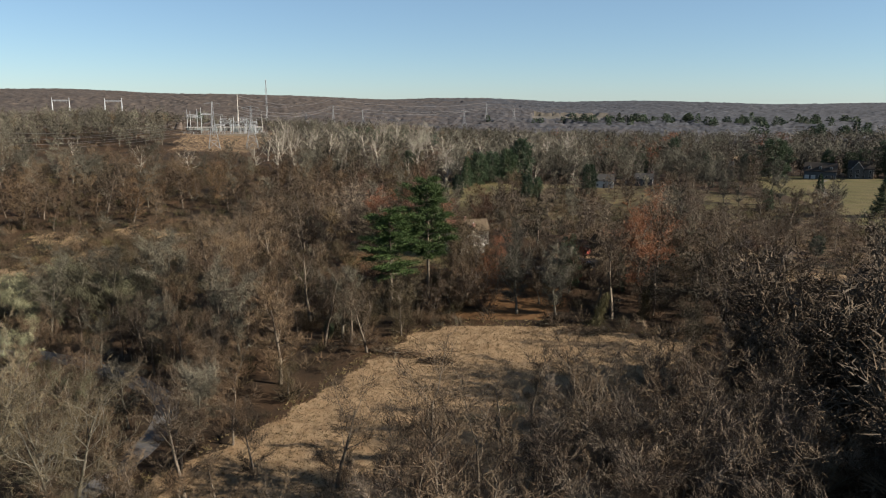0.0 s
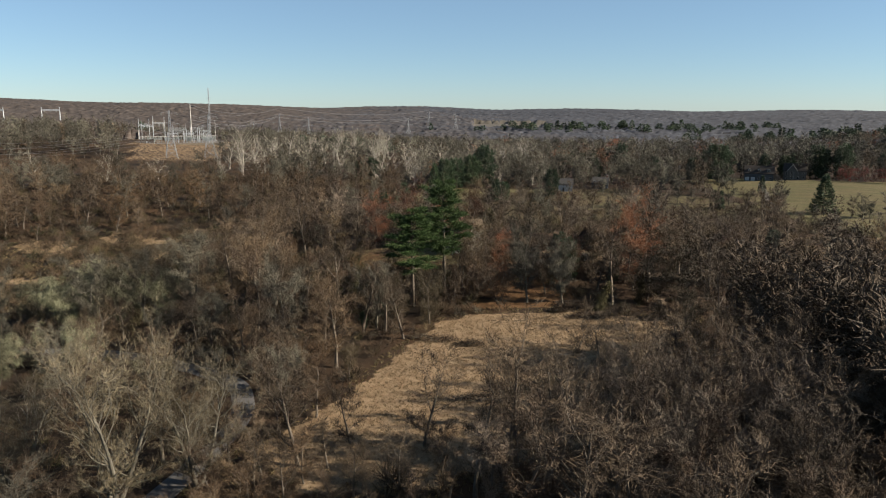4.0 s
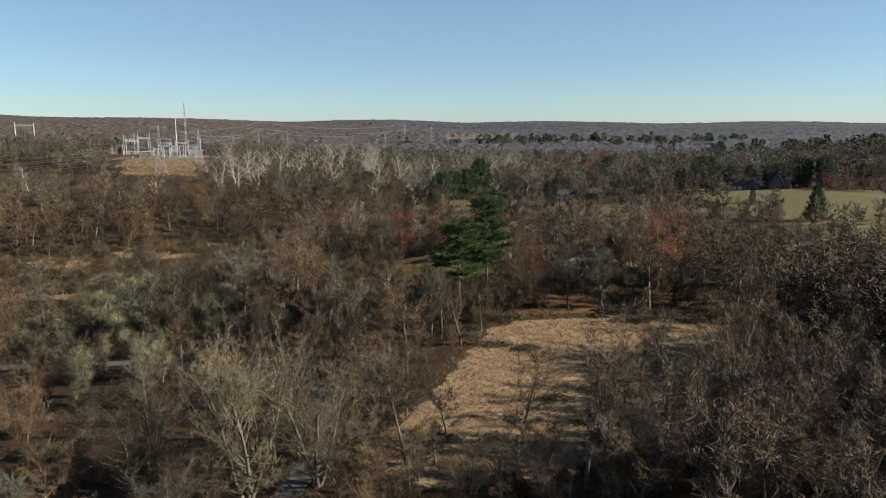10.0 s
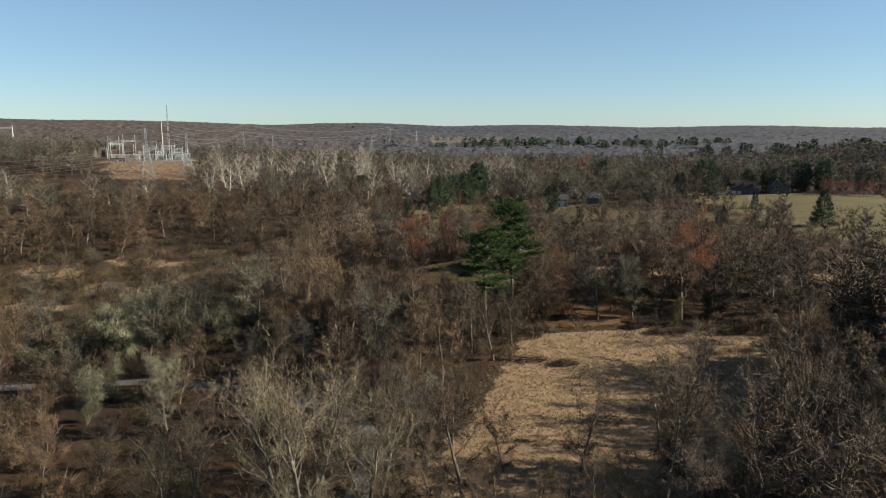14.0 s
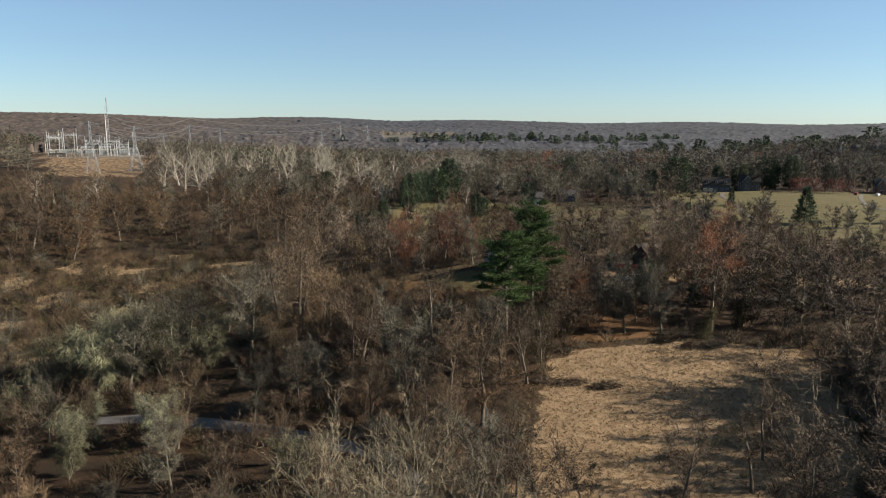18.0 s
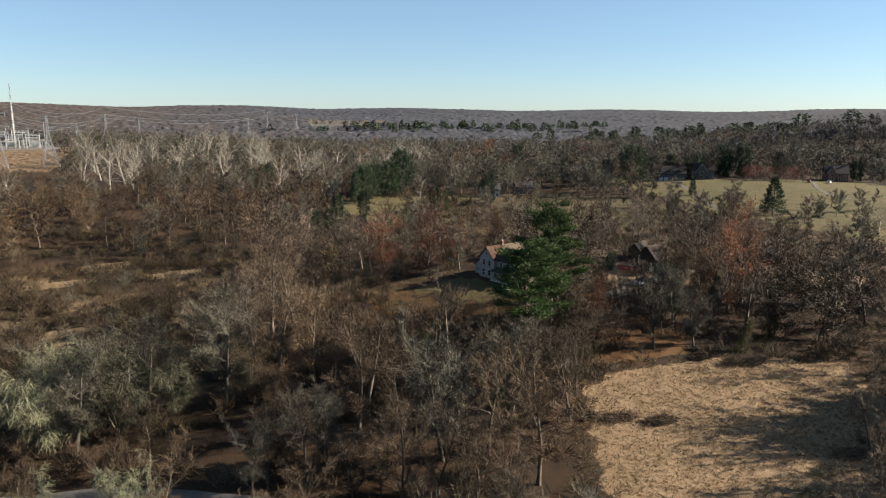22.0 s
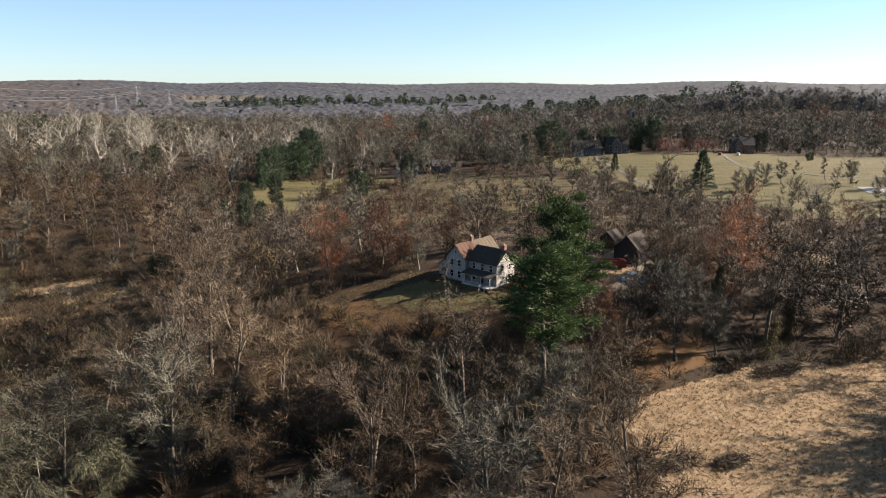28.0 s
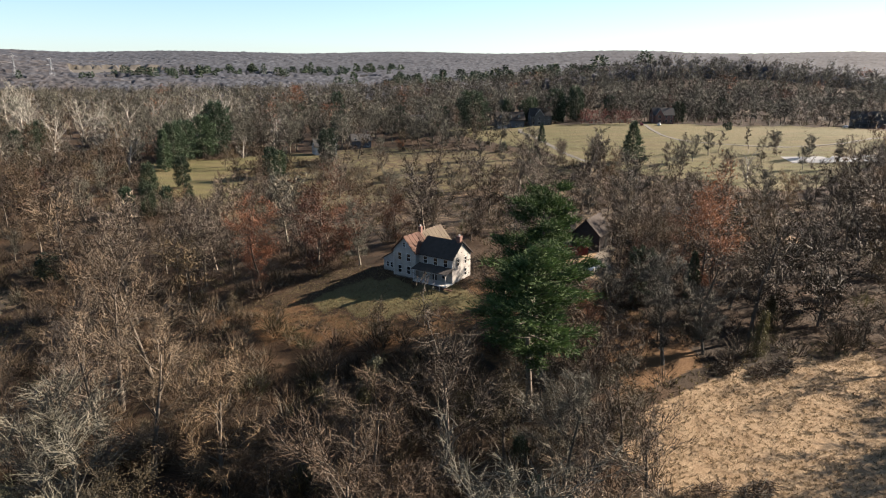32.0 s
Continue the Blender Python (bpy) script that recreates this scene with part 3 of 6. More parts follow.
KINDS = {  # name: (maker, parameters, bark, crown material)
    "bare": (broadleaf, dict(h=15, spread=5.2, up=0.65), M_BARK, M_TWIG),
    "russet": (broadleaf, dict(h=13, spread=4.8, limbs=10, up=0.6), M_BARK, M_TWIG_RED),
    "grey": (broadleaf, dict(h=14, spread=5.6, limbs=12, thick=1.1, fork=0.28, up=0.75, n_twigs=4200), M_BARK_LICHEN, M_TWIG_GREY),
    "olive": (broadleaf, dict(h=11, spread=3.8, stems=3, fork=0.25, limbs=14, n_twigs=4200, droop=0.8, lean=0.14, tl=1.6, up=0.9), M_BARK_LICHEN, M_TWIG_OLIVE),
    "rosy": (broadleaf, dict(h=13, spread=5.2, limbs=14, fork=0.2, up=0.8, n_twigs=2600), M_BARK, M_TWIG_ROSY),
    "slim": (broadleaf, dict(h=17, spread=2.9, fork=0.35, limbs=9, n_twigs=1500), M_BARK, M_TWIG),
    "brushy": (broadleaf, dict(h=8, spread=3.0, stems=4, fork=0.2, limbs=14, n_twigs=1700, lean=0.16, tl=1.0), M_BARK, M_TWIG_RED),
    "sycamore": (broadleaf, dict(h=14, spread=7.0, limbs=13, fork=0.1, n_twigs=650, thick=1.6, up=0.55, subs=5), M_BARK_PALE, M_TWIG_PALE),
    "great": (broadleaf, dict(h=20, spread=7.2, stems=3, fork=0.14, limbs=34, up=1.0, subs=9, thick=1.4, n_twigs=9500, tw=0.042, tl=1.15, lean=0.13, wob=0.16), M_BARK_GREAT, M_TWIG_GREAT),
    "viny": (broadleaf, dict(h=11, spread=3.6, limbs=11, leaf=3000, leaf_size=0.21, n_twigs=1100), M_BARK, M_DARK_VINE),
    "brown": (broadleaf, dict(h=14, spread=5.6, limbs=13, fork=0.14, leaf=4200, leaf_size=0.18, n_twigs=2000, up=0.5), M_BARK, M_BROWN_LEAF),
    "oak": (broadleaf, dict(h=15, spread=6.0, limbs=14, leaf=6500, leaf_size=0.21, n_twigs=1400), M_BARK, M_OAK_LEAF),
    "spruce": (conifer, dict(h=13, spread=3.2, kind="cone"), M_BARK, M_DARKGREEN),
    "holly": (conifer, dict(h=11, spread=3.6, kind="round"), M_BARK, M_DARKGREEN),
    "pine": (conifer, dict(h=24, spread=6.6, kind="pine", n=19000), M_BARK, M_PINE),
}
CACHE = {}


def arrays(kind, variant, grade):
    key = (kind, variant, grade)
    if key not in CACHE:
        maker, kw, _, _ = KINDS[kind]
        CACHE[key] = maker(1000 * list(KINDS).index(kind) + variant, grade, **kw)
    return CACHE[key]


MESHES = {}


def tree_thing(kind, variant, x, y, s, turn, name, label, category, group="", stretch=1.0, crown_mat=None, bark=None, grade=0):
    """A tree as a thing of its own, with trunk and crown as parts."""
    key = (kind, variant, crown_mat, bark, grade)
    if key not in MESHES:
        (wv, wf), (cv, cf) = arrays(kind, variant, grade)
        MESHES[key] = (tri_mesh("trunk", wv, wf, [bark or KINDS[kind][2]], smooth=True), tri_mesh("crown", cv, cf, [crown_mat or KINDS[kind][3]]))
    root = new(name)
    root.empty_display_size = 0.5
    for part_name, me in zip(("trunk", "crown"), MESHES[key]):
        new(part_name, me).parent = root
    broad = 1.1 if KINDS[kind][0] is broadleaf else 1.0
    root.matrix_basis = Matrix.LocRotScale((x, y, float(height(x, y)) - 0.1), Euler((0, 0, turn)), (s * broad, s * broad, s * stretch * (1.0 if broad == 1 else 0.86)))
    return tagged(root, label, category, group)


def store_tone(me, values):
    """One number for each tree of a joined stand."""
    tone = me.color_attributes.new("tone", "FLOAT_COLOR", "POINT")
    tone.data.foreach_set("color", np.c_[values, np.ones(len(values)), np.zeros(len(values)), np.ones(len(values))].astype(np.float32).ravel())


def joined(name, rows, grade, label, category):
    """Many far trees in one mesh. rows: kind, variant, x, y, scale, turn."""
    V, F, I, T, mats, k = [], [], [], [], [], 0
    trng = np.random.default_rng(len(rows))
    for kind, variant, x, y, s, turn in rows:
        own = trng.uniform()
        c, sn = math.cos(turn) * s, math.sin(turn) * s
        tall = s * (0.78 if grade == 3 else 0.84)
        rot = np.array([[c * 1.1, -sn * 1.1, 0], [sn * 1.1, c * 1.1, 0], [0, 0, tall]])
        at = np.array([x, y, float(height(x, y)) - 0.1])
        for (v, f), m in zip(arrays(kind, variant, grade), KINDS[kind][2:]):
            if m not in mats:
                mats.append(m)
            V.append((v @ rot.T + at).astype(np.float32))
            F.append(f + k)
            I.append(np.full(len(f), mats.index(m)))
            T.append(np.full(len(v), own))
            k += len(v)
    me = tri_mesh(name, np.concatenate(V), np.concatenate(F), mats, np.concatenate(I))
    store_tone(me, np.concatenate(T))
    return tagged(new(name, me), label, category, kind="stuff")



# ---- woods ----
PATHWAY = [(0, 0), (-34, -20), (-75, 95)]
FRONT = [(-44, 45), (-10, 45), (-8, 84), (-42, 92)]
NORTH_VIEW = [(-40, 290), (40, 300), (52, 372), (0, 372), (-30, 330)]
HOUSE_PLOT = [(-6, 196), (12, 196), (26, 212), (8, 226), (-6, 224)]
CLEAR = [FIELD, HOUSE_CLEARING, YARD, YARD_EAST, FAR_FIELDS[1], LAWN_EAST, LAWN_NORTH, SLOPE, HOUSE_PLOT, LEAFY]
TREE_LABELS = {
    "bare": "leafless brown broadleaf tree with a twiggy round crown", "russet": "leafless tree with fine russet-brown twigs",
    "grey": "leafless tree with pale lichen-grey limbs", "olive": "many-stemmed leafless tree with drooping olive-grey twigs",
    "rosy": "leafless tree with a dense crown of pinkish-grey twigs", "slim": "tall slim leafless tree with a narrow crown", "brushy": "low brushy leafless tree with many thin stems",
    "sycamore": "leafless sycamore with chalk-white limbs", "great": "great old tree with silver-grey limbs spreading in a fan", "viny": "small tree smothered in dark brown vines",
    "oak": "broad oak that keeps its russet dead leaves",
    "brown": "broad tree that keeps its dull brown dead leaves",
    "spruce": "dark green cone-shaped spruce", "holly": "dark rounded evergreen tree", "pine": "tall white pine with layered green boughs"}

# trees that stand out, each at its own place: kind, variant, x, y, scale, turn, stretch
FIELD_EDGE_TREES = [  # round the old field and the lane
    ("russet", 0, -38, 58, 0.8, 0.0, 1.0), ("russet", 2, -33, 52, 0.85, 1.0, 1.0), ("russet", 3, -36, 66, 0.7, 2.0, 1.0), ("russet", 1, -43, 63, 0.65, 3.0, 1.0), ("rosy", 1, -6, 67, 1.0, 4.0, 1.0), ("russet", 0, 1, 68, 1.1, 5.0, 1.0),
    ("great", 0, -54.5, 73, 1.1, 0.3, 1.1), ("great", 1, -45.3, 77.5, 1.0, 2.3, 1.0), ("great", 2, -69.5, 79, 0.85, 1.3, 0.85), ("russet", 2, -42, 72, 0.7, 0.4, 1.0), ("bare", 3, -37, 74, 0.7, 1.4, 1.0),
    ("russet", 0, -31, 77, 0.64, 2.4, 1.0), ("russet", 1, -24, 73, 0.68, 3.4, 1.0), ("bare", 2, -18, 72, 0.7, 4.4, 1.0), ("russet", 3, -12, 76, 0.67, 5.4, 1.0), ("slim", 0, -21, 64, 0.63, 0.0, 1.0),
    ("bare", 3, -2, 80, 1.15, 2.2, 1.0), ("slim", 2, -12, 66, 0.6, 1.0, 1.0), ("bare", 0, -33, 71, 0.64, 4.0, 1.0), ("russet", 0, -27, 66, 0.65, 0.0, 1.0), ("russet", 1, -16, 61, 0.68, 1.0, 1.0),
    ("slim", 1, -8, 71, 1.15, 2.0, 1.0), ("russet", 2, -4, 63, 1.44, 3.0, 1.0), ("bare", 0, 4, 73, 1.32, 4.0, 1.0), ("russet", 3, 9, 65, 1.49, 5.0, 1.0), ("bare", 1, 15, 75, 1.38, 0.5, 1.0),
    ("russet", 0, -38, 69, 0.69, 1.5, 1.0), ("bare", 2, -37, 79, 0.7, 2.5, 1.0), ("slim", 3, -28, 81, 0.58, 3.5, 1.0), ("slim", 0, 1, 91, 0.85, 4.5, 1.0), ("bare", 3, 9, 99, 0.9, 5.5, 1.0),
    ("slim", 2, 14, 104, 0.95, 0.7, 1.0), ("russet", 2, -36, 91, 1.0, 0.0, 1.0), ("russet", 3, -31, 98, 0.9, 1.0, 1.0), ("bare", 1, -25, 88, 0.75, 2.0, 1.0), ("bare", 2, -13.7, 86, 1.05, 0.0, 1.0),
    ("bare", 0, -1, 78.4, 1.45, 1.0, 1.0), ("bare", 1, -32.3, 82, 1.2, 2.0, 1.0),
]
FARM_TREES = [  # round the farmhouse
    ("pine", 0, -3.3, 165.5, 1.18, 0.4, 1.03), ("pine", 1, -11.7, 159.0, 1.32, 2.0, 0.76), ("viny", 1, -6, 160.5, 0.8, 1.0, 1.0), ("viny", 2, -9.5, 164, 0.8, 3.0, 1.0), ("oak", 0, 14, 232, 0.9, 4.0, 1.0),
    ("viny", 0, 2.5, 180, 1.5, 0.0, 1.0), ("viny", 3, 5.6, 183, 1.5, 2.0, 1.0), ("viny", 1, 5.5, 173, 1.5, 1.0, 1.0), ("viny", 2, 9, 178, 1.5, 3.0, 1.0), ("viny", 2, -16, 152, 1.0, 5.0, 1.0),
    ("viny", 1, -20, 155, 1.2, 4.0, 1.0), ("viny", 3, -9, 152, 0.9, 1.0, 1.0), ("bare", 2, 22, 112, 0.9, 1.7, 1.0), ("bare", 0, 8, 172, 1.02, 0.0, 1.0), ("russet", 1, 14, 176, 0.8, 1.0, 1.0),
    ("grey", 0, 18, 170, 0.9, 2.0, 1.0), ("russet", 3, 12, 184, 0.6, 3.0, 1.0), ("bare", 1, 20, 181, 0.62, 4.0, 1.0), ("russet", 2, 24, 174, 0.96, 5.0, 1.0), ("oak", 1, 16, 190, 0.6, 0.0, 1.0),
    ("bare", 3, 2, 171, 0.96, 2.0, 1.0), ("grey", 1, 29, 168, 0.96, 2.0, 1.0), ("brushy", 0, 3, 160, 1.35, 0.0, 1.0), ("brushy", 1, 7, 165, 1.4, 1.0, 1.0), ("brushy", 2, 10, 160, 1.2, 2.0, 1.0),
    ("oak", 0, 11, 170, 0.7, 1.0, 1.0), ("brushy", 3, -2, 158, 1.0, 3.0, 1.0), ("oak", 2, 2, 232, 0.8, 2.0, 1.0), ("grey", 3, 26, 157, 0.9, 2.0, 1.0), ("bare", 2, 6, 168, 0.96, 2.0, 1.0),
    ("grey", 3, -39, 131.5, 1.4, 2.6, 1.0), ("slim", 1, -24, 140, 1.15, 0.5, 1.0), ("grey", 0, -21, 144, 1.15, 5.0, 1.0), ("slim", 3, -18.9, 141.5, 1.0, 1.0, 1.0), ("bare", 1, -15, 136.5, 1.05, 3.0, 1.0),
    ("grey", 2, 17.3, 158.6, 1.15, 1.0, 1.0), ("oak", 0, -9.5, 226, 1.5, 0.0, 0.9), ("oak", 1, -20, 232, 1.15, 1.0, 1.0), ("grey", 2, -1, 223, 1.0, 2.0, 0.9), ("brown", 2, 12, 186, 0.8, 1.0, 1.0),
    ("brown", 0, 29, 174, 0.8, 3.0, 1.0),
]
YARD_TREES = [  # beside the gravel yard
    ("viny", 1, 37, 180, 1.1, 0.0, 1.0), ("viny", 2, 42, 184, 1.05, 1.0, 1.0), ("viny", 3, 47, 190, 1.1, 2.0, 1.0), ("oak", 0, 34, 176, 0.8, 3.0, 1.0), ("viny", 0, 52, 187, 1.1, 4.0, 1.0),
    ("viny", 0, 60, 184, 1.1, 5.0, 1.0), ("viny", 3, 31, 170, 1.0, 5.0, 1.0), ("russet", 0, 43, 189, 0.9, 0.0, 1.0), ("russet", 1, 50, 191, 0.96, 1.0, 1.0), ("bare", 2, 57, 195, 1.02, 2.0, 1.0),
    ("brushy", 1, 53, 199, 1.1, 3.0, 1.0), ("bare", 1, 62, 206, 0.96, 4.0, 1.0), ("russet", 2, 67, 199, 0.96, 5.0, 1.0), ("oak", 2, 62, 190, 0.6, 0.0, 1.0), ("russet", 3, 73, 194, 0.96, 1.0, 1.0),
    ("bare", 0, 80, 196, 0.96, 2.0, 1.0), ("oak", 1, 86, 193, 0.6, 3.0, 1.0), ("russet", 0, 94, 198, 0.96, 4.0, 1.0), ("bare", 1, 90, 272, 1.55, 0.0, 1.0), ("rosy", 0, 98, 268, 1.3, 2.0, 1.0),
    ("brown", 3, 45, 178, 0.95, 1.0, 1.0), ("holly", 1, 31.8, 174.7, 0.9, 0.0, 1.1),
]
RAVINE_TREES = [  # west of the ravine
    ("grey", 1, -66, 131, 0.8, 0.2, 1.0), ("bare", 0, -55.5, 199, 1.7, 0.0, 1.0), ("rosy", 1, -61, 196, 1.4, 1.0, 1.0), ("bare", 2, -50, 203, 1.45, 2.0, 1.0), ("olive", 0, -94, 162, 1.6, 0.0, 1.0),
    ("olive", 1, -84.8, 164.5, 1.6, 1.0, 1.0), ("olive", 2, -75.6, 168, 1.25, 2.0, 1.0), ("olive", 0, -88, 175, 1.4, 3.3, 1.0), ("olive", 1, -98, 174, 1.35, 4.0, 1.0), ("olive", 2, -103, 164, 1.4, 5.0, 1.0),
    ("brown", 0, -60.4, 156, 0.95, 0.0, 0.9), ("brown", 1, -48, 163, 0.8, 2.0, 0.9), ("grey", 1, -55, 135, 0.9, 1.0, 1.0), ("bare", 3, -51, 226, 1.5, 0.0, 1.0),
]
LAWN_TREES = [  # on and beside the wide lawn
    ("spruce", 0, 191, 305, 1.95, 0.0, 0.72), ("holly", 0, 200, 432, 2.8, 0.0, 0.74), ("spruce", 1, 150, 325, 0.75, 1.0, 1.0), ("holly", 2, 130, 470, 1.4, 0.0, 1.0), ("holly", 0, 250, 440, 1.3, 1.0, 1.0),
    ("holly", 1, 275, 418, 1.5, 1.0, 1.2), ("rosy", 1, 193.5, 288, 0.75, 0.0, 1.1), ("grey", 2, 192.5, 278.6, 0.75, 0.0, 1.0), ("bare", 0, 196, 258, 0.72, 1.0, 1.05), ("sycamore", 1, 186, 245, 0.98, 0.0, 1.0),
    ("bare", 3, 207, 273.6, 0.4, 0.0, 1.0), ("bare", 2, 211.5, 255, 0.38, 0.0, 1.0), ("bare", 1, 209, 248, 0.33, 0.0, 1.0), ("grey", 0, 233, 247, 0.7, 2.0, 1.0), ("bare", 0, 129, 230, 0.85, 0.0, 1.0),
    ("rosy", 3, 150, 231, 0.9, 2.0, 0.9), ("rosy", 2, 163, 307, 0.7, 1.0, 1.0), ("rosy", 0, 170, 330, 0.7, 0.0, 1.0), ("bare", 1, 160, 318, 0.8, 2.0, 1.0), ("rosy", 1, 178, 336, 0.65, 3.0, 1.0),
    ("slim", 2, 140.6, 285, 1.15, 0.0, 1.0),
]
FAR_TREES = [  # beyond the farm
    ("holly", 2, 80, 390, 1.3, 0.0, 1.1), ("holly", 0, 8, 372, 0.9, 0.0, 1.2), ("holly", 1, -6, 366, 0.9, 0.0, 1.1), ("sycamore", 0, -182, 430, 1.23, 0.0, 1.0), ("sycamore", 0, -148, 420, 1.17, 3.0, 1.0),
    ("sycamore", 1, -240, 470, 1.17, 3.0, 1.0), ("sycamore", 2, -265, 430, 1.17, 0.3, 1.0), ("holly", 0, 21, 424, 1.7, 0.0, 1.0), ("holly", 1, 30, 437, 1.65, 1.0, 1.0), ("holly", 2, 49, 447, 2.3, 2.0, 1.0),
    ("holly", 0, 40, 441, 1.8, 3.0, 1.0), ("spruce", 1, 14, 415, 1.35, 4.0, 1.0), ("sycamore", 1, -112, 486, 1.9, 1.0, 1.0), ("sycamore", 2, -100, 492, 1.3, 2.0, 1.0), ("sycamore", 0, -124, 478, 1.35, 4.0, 1.0),
]
HEROES = FIELD_EDGE_TREES + FARM_TREES + YARD_TREES + RAVINE_TREES + LAWN_TREES + FAR_TREES
for kind, var, x, y, sc, turn, stretch in HEROES:
    tree_thing(kind, var, x, y, sc, turn, {"pine": "white_pine", "spruce": "spruce_tree", "holly": "evergreen_tree", "oak": "oak_tree", "brown": "oak_tree", "sycamore": "sycamore_tree", "brushy": "brushy_tree", "olive": "brushy_tree", "viny": "vine_covered_tree"}.get(kind, "bare_tree"),
               TREE_LABELS[kind], "tree", "trees of the woods", stretch, grade=0 if kind in ("pine", "holly", "spruce") or near_line(PATHWAY, x, y) < 120 else 1)
srng = np.random.default_rng(4)
PALE = [(srng.uniform(-150, 110), srng.uniform(470, 650), srng.uniform(1.45, 1.9)) for _ in range(40)]
for i, (x, y, sc) in enumerate(PALE):
    tree_thing("sycamore", i % 4, x, y, sc, i, "sycamore_tree", TREE_LABELS["sycamore"], "tree", "pale sycamores", grade=1)
hx = np.array([q[2] for q in HEROES])
hy = np.array([q[3] for q in HEROES])
px_, py_ = np.r_[hx, [q[0] for q in PALE]], np.r_[hy, [q[1] for q in PALE]]

wrng = np.random.default_rng(7)
places = []
for cell, lo, hi, x0, x1, y0, y1 in ((10.6, 0, 230, -240, 190, 6, 330), (11.5, 230, 480, -420, 420, 20, 560), (13.0, 480, 860, -600, 820, 60, 900)):
    X, Y = np.meshgrid(np.arange(x0, x1, cell), np.arange(y0, y1, cell))
    X = X.ravel() + wrng.uniform(-0.4, 0.4, X.size) * cell
    Y = Y.ravel() + wrng.uniform(-0.4, 0.4, Y.size) * cell
    d = near_line(PATHWAY, X, Y)
    az = np.degrees(np.arctan2(X + 45, Y + 30))
    az2 = np.degrees(np.arctan2(X + 75, Y - 70))
    ok = (d >= lo) & (d < hi) & (((az > -36) & (az < 44)) | ((az2 > -20) & (az2 < 74)))
    ok &= (near_line(ROAD, X, Y) > 5.0)
    for poly in CLEAR:
        ok &= ~inside(poly, X, Y)
    ok &= ~golden(X, Y, 1.1)
    ok &= ~(inside(ROUGH, X, Y) & (wrng.uniform(0, 1, X.size) > 0.62))
    ok &= ~(inside(OPEN_WOOD, X, Y) & (wrng.uniform(0, 1, X.size) > 0.3))
    if lo < 480:
        gap = np.array([noise.noise((a / 26, b / 26, 5.0)) for a, b in zip(X, Y)])
        ok &= ~((gap > 0.26) & (X < -14) & (Y > 95))
    ok &= np.array([np.min(np.hypot(px_ - a, py_ - b) - 7 * (b > 400)) > 4.8 for a, b in zip(X, Y)])
    if lo < 480:
        ok &= np.hypot(X + 52, Y - 72) > 9
    for a, b, dd in zip(X[ok], Y[ok], d[ok]):
        places.append((dd, a, b))
places.sort()


def kind_at(x, y, r):
    """Which tree grows at a place, by the stand that it belongs to and, far off, by the haze."""
    n = noise.noise((x / 38, y / 38, 3.0))
    if 420 < y < 760 and -220 < x < 140 and r < 0.13:
        return "sycamore"
    if inside(ROUGH, x, y):
        return "brushy" if r < 0.75 else "bare"
    if x > 0 and y < 112:
        return ("rosy" if r < 0.6 else "russet") if y < 82 else "slim" if r < 0.45 else "bare" if r < 0.85 else "russet"
    if x < -60 and y < 170:
        return "olive" if r < 0.12 + 0.3 * n else "viny" if r < 0.36 else "grey" if r < 0.52 else "russet" if r < 0.72 else "brushy"
    # Dark kinds here put the deep shade of this tall wood into its colours.
    if x > 38 and 84 < y < 182 and x > 38 + 0.5 * (y - 150):
        return "viny" if r < 0.45 else "slim" if r < 0.6 else "bare"
    if x > -45 and 196 < y < 340 and r < 0.62:
        return "rosy" if r < 0.44 else "grey" if r < 0.54 else "russet"
    if 0.895 < r < 0.905 and y > 125:
        return "holly"
    if (y > 110 and (0.72 if -75 < x < 20 and y < 235 else 0.81) < r < 0.895) or (x > 24 and 118 < y < 280 and r < 0.24):
        return "viny"
    if r > (0.94 if y < 300 else 0.985) and y > 170 and x > -45:
        return "oak"
    # These two turn greyer with distance: haze put into the choice of twig colour.
    if math.hypot(x, y) > 430 or x > 330:
        return "grey" if r < 0.7 else "bare" if r < 0.86 else "slim"
    if y > 250 and x > 60:
        return "grey" if r < 0.5 else "bare" if r < 0.8 else "brushy" if r < 0.93 else "russet"
    if 0.60 < r < 0.72 and x > -150 and y > 115:
        return "brown"
    w = r + 0.35 * n
    return "russet" if w < 0.28 else "bare" if w < 0.55 else "brushy" if w < 0.72 else "grey" if w < 0.88 else "slim"


counts, middle, distant = {}, [], []
for i in range(64):  # the near wood south-east of the field
    x, y = wrng.uniform(6, 54), wrng.uniform(38, 92)
    u = wrng.uniform()
    if not inside(FIELD, x, y) and np.min(np.hypot(hx - x, hy - y)) > 3:
        kind = "rosy" if u < 0.4 else "russet" if u < 0.75 else "bare"
        tree_thing(kind, i % 4, x, y, wrng.uniform(0.95, 1.35), 6.28 * u, "bare_tree", TREE_LABELS[kind], "tree", "trees of the woods")
for _ in range(270):  # thicket along the lane
    x, y = wrng.uniform(-125, -28), wrng.uniform(58, 150)
    if 3.6 < near_line(ROAD, x, y) < 10 and math.hypot(x + 52, y - 74) > 8 and not inside(FIELD, x, y) and np.min(np.hypot(hx - x, hy - y)) > 3:
        places.append((near_line(PATHWAY, x, y), x, y))
places.sort(key=lambda q: float(q[0]))
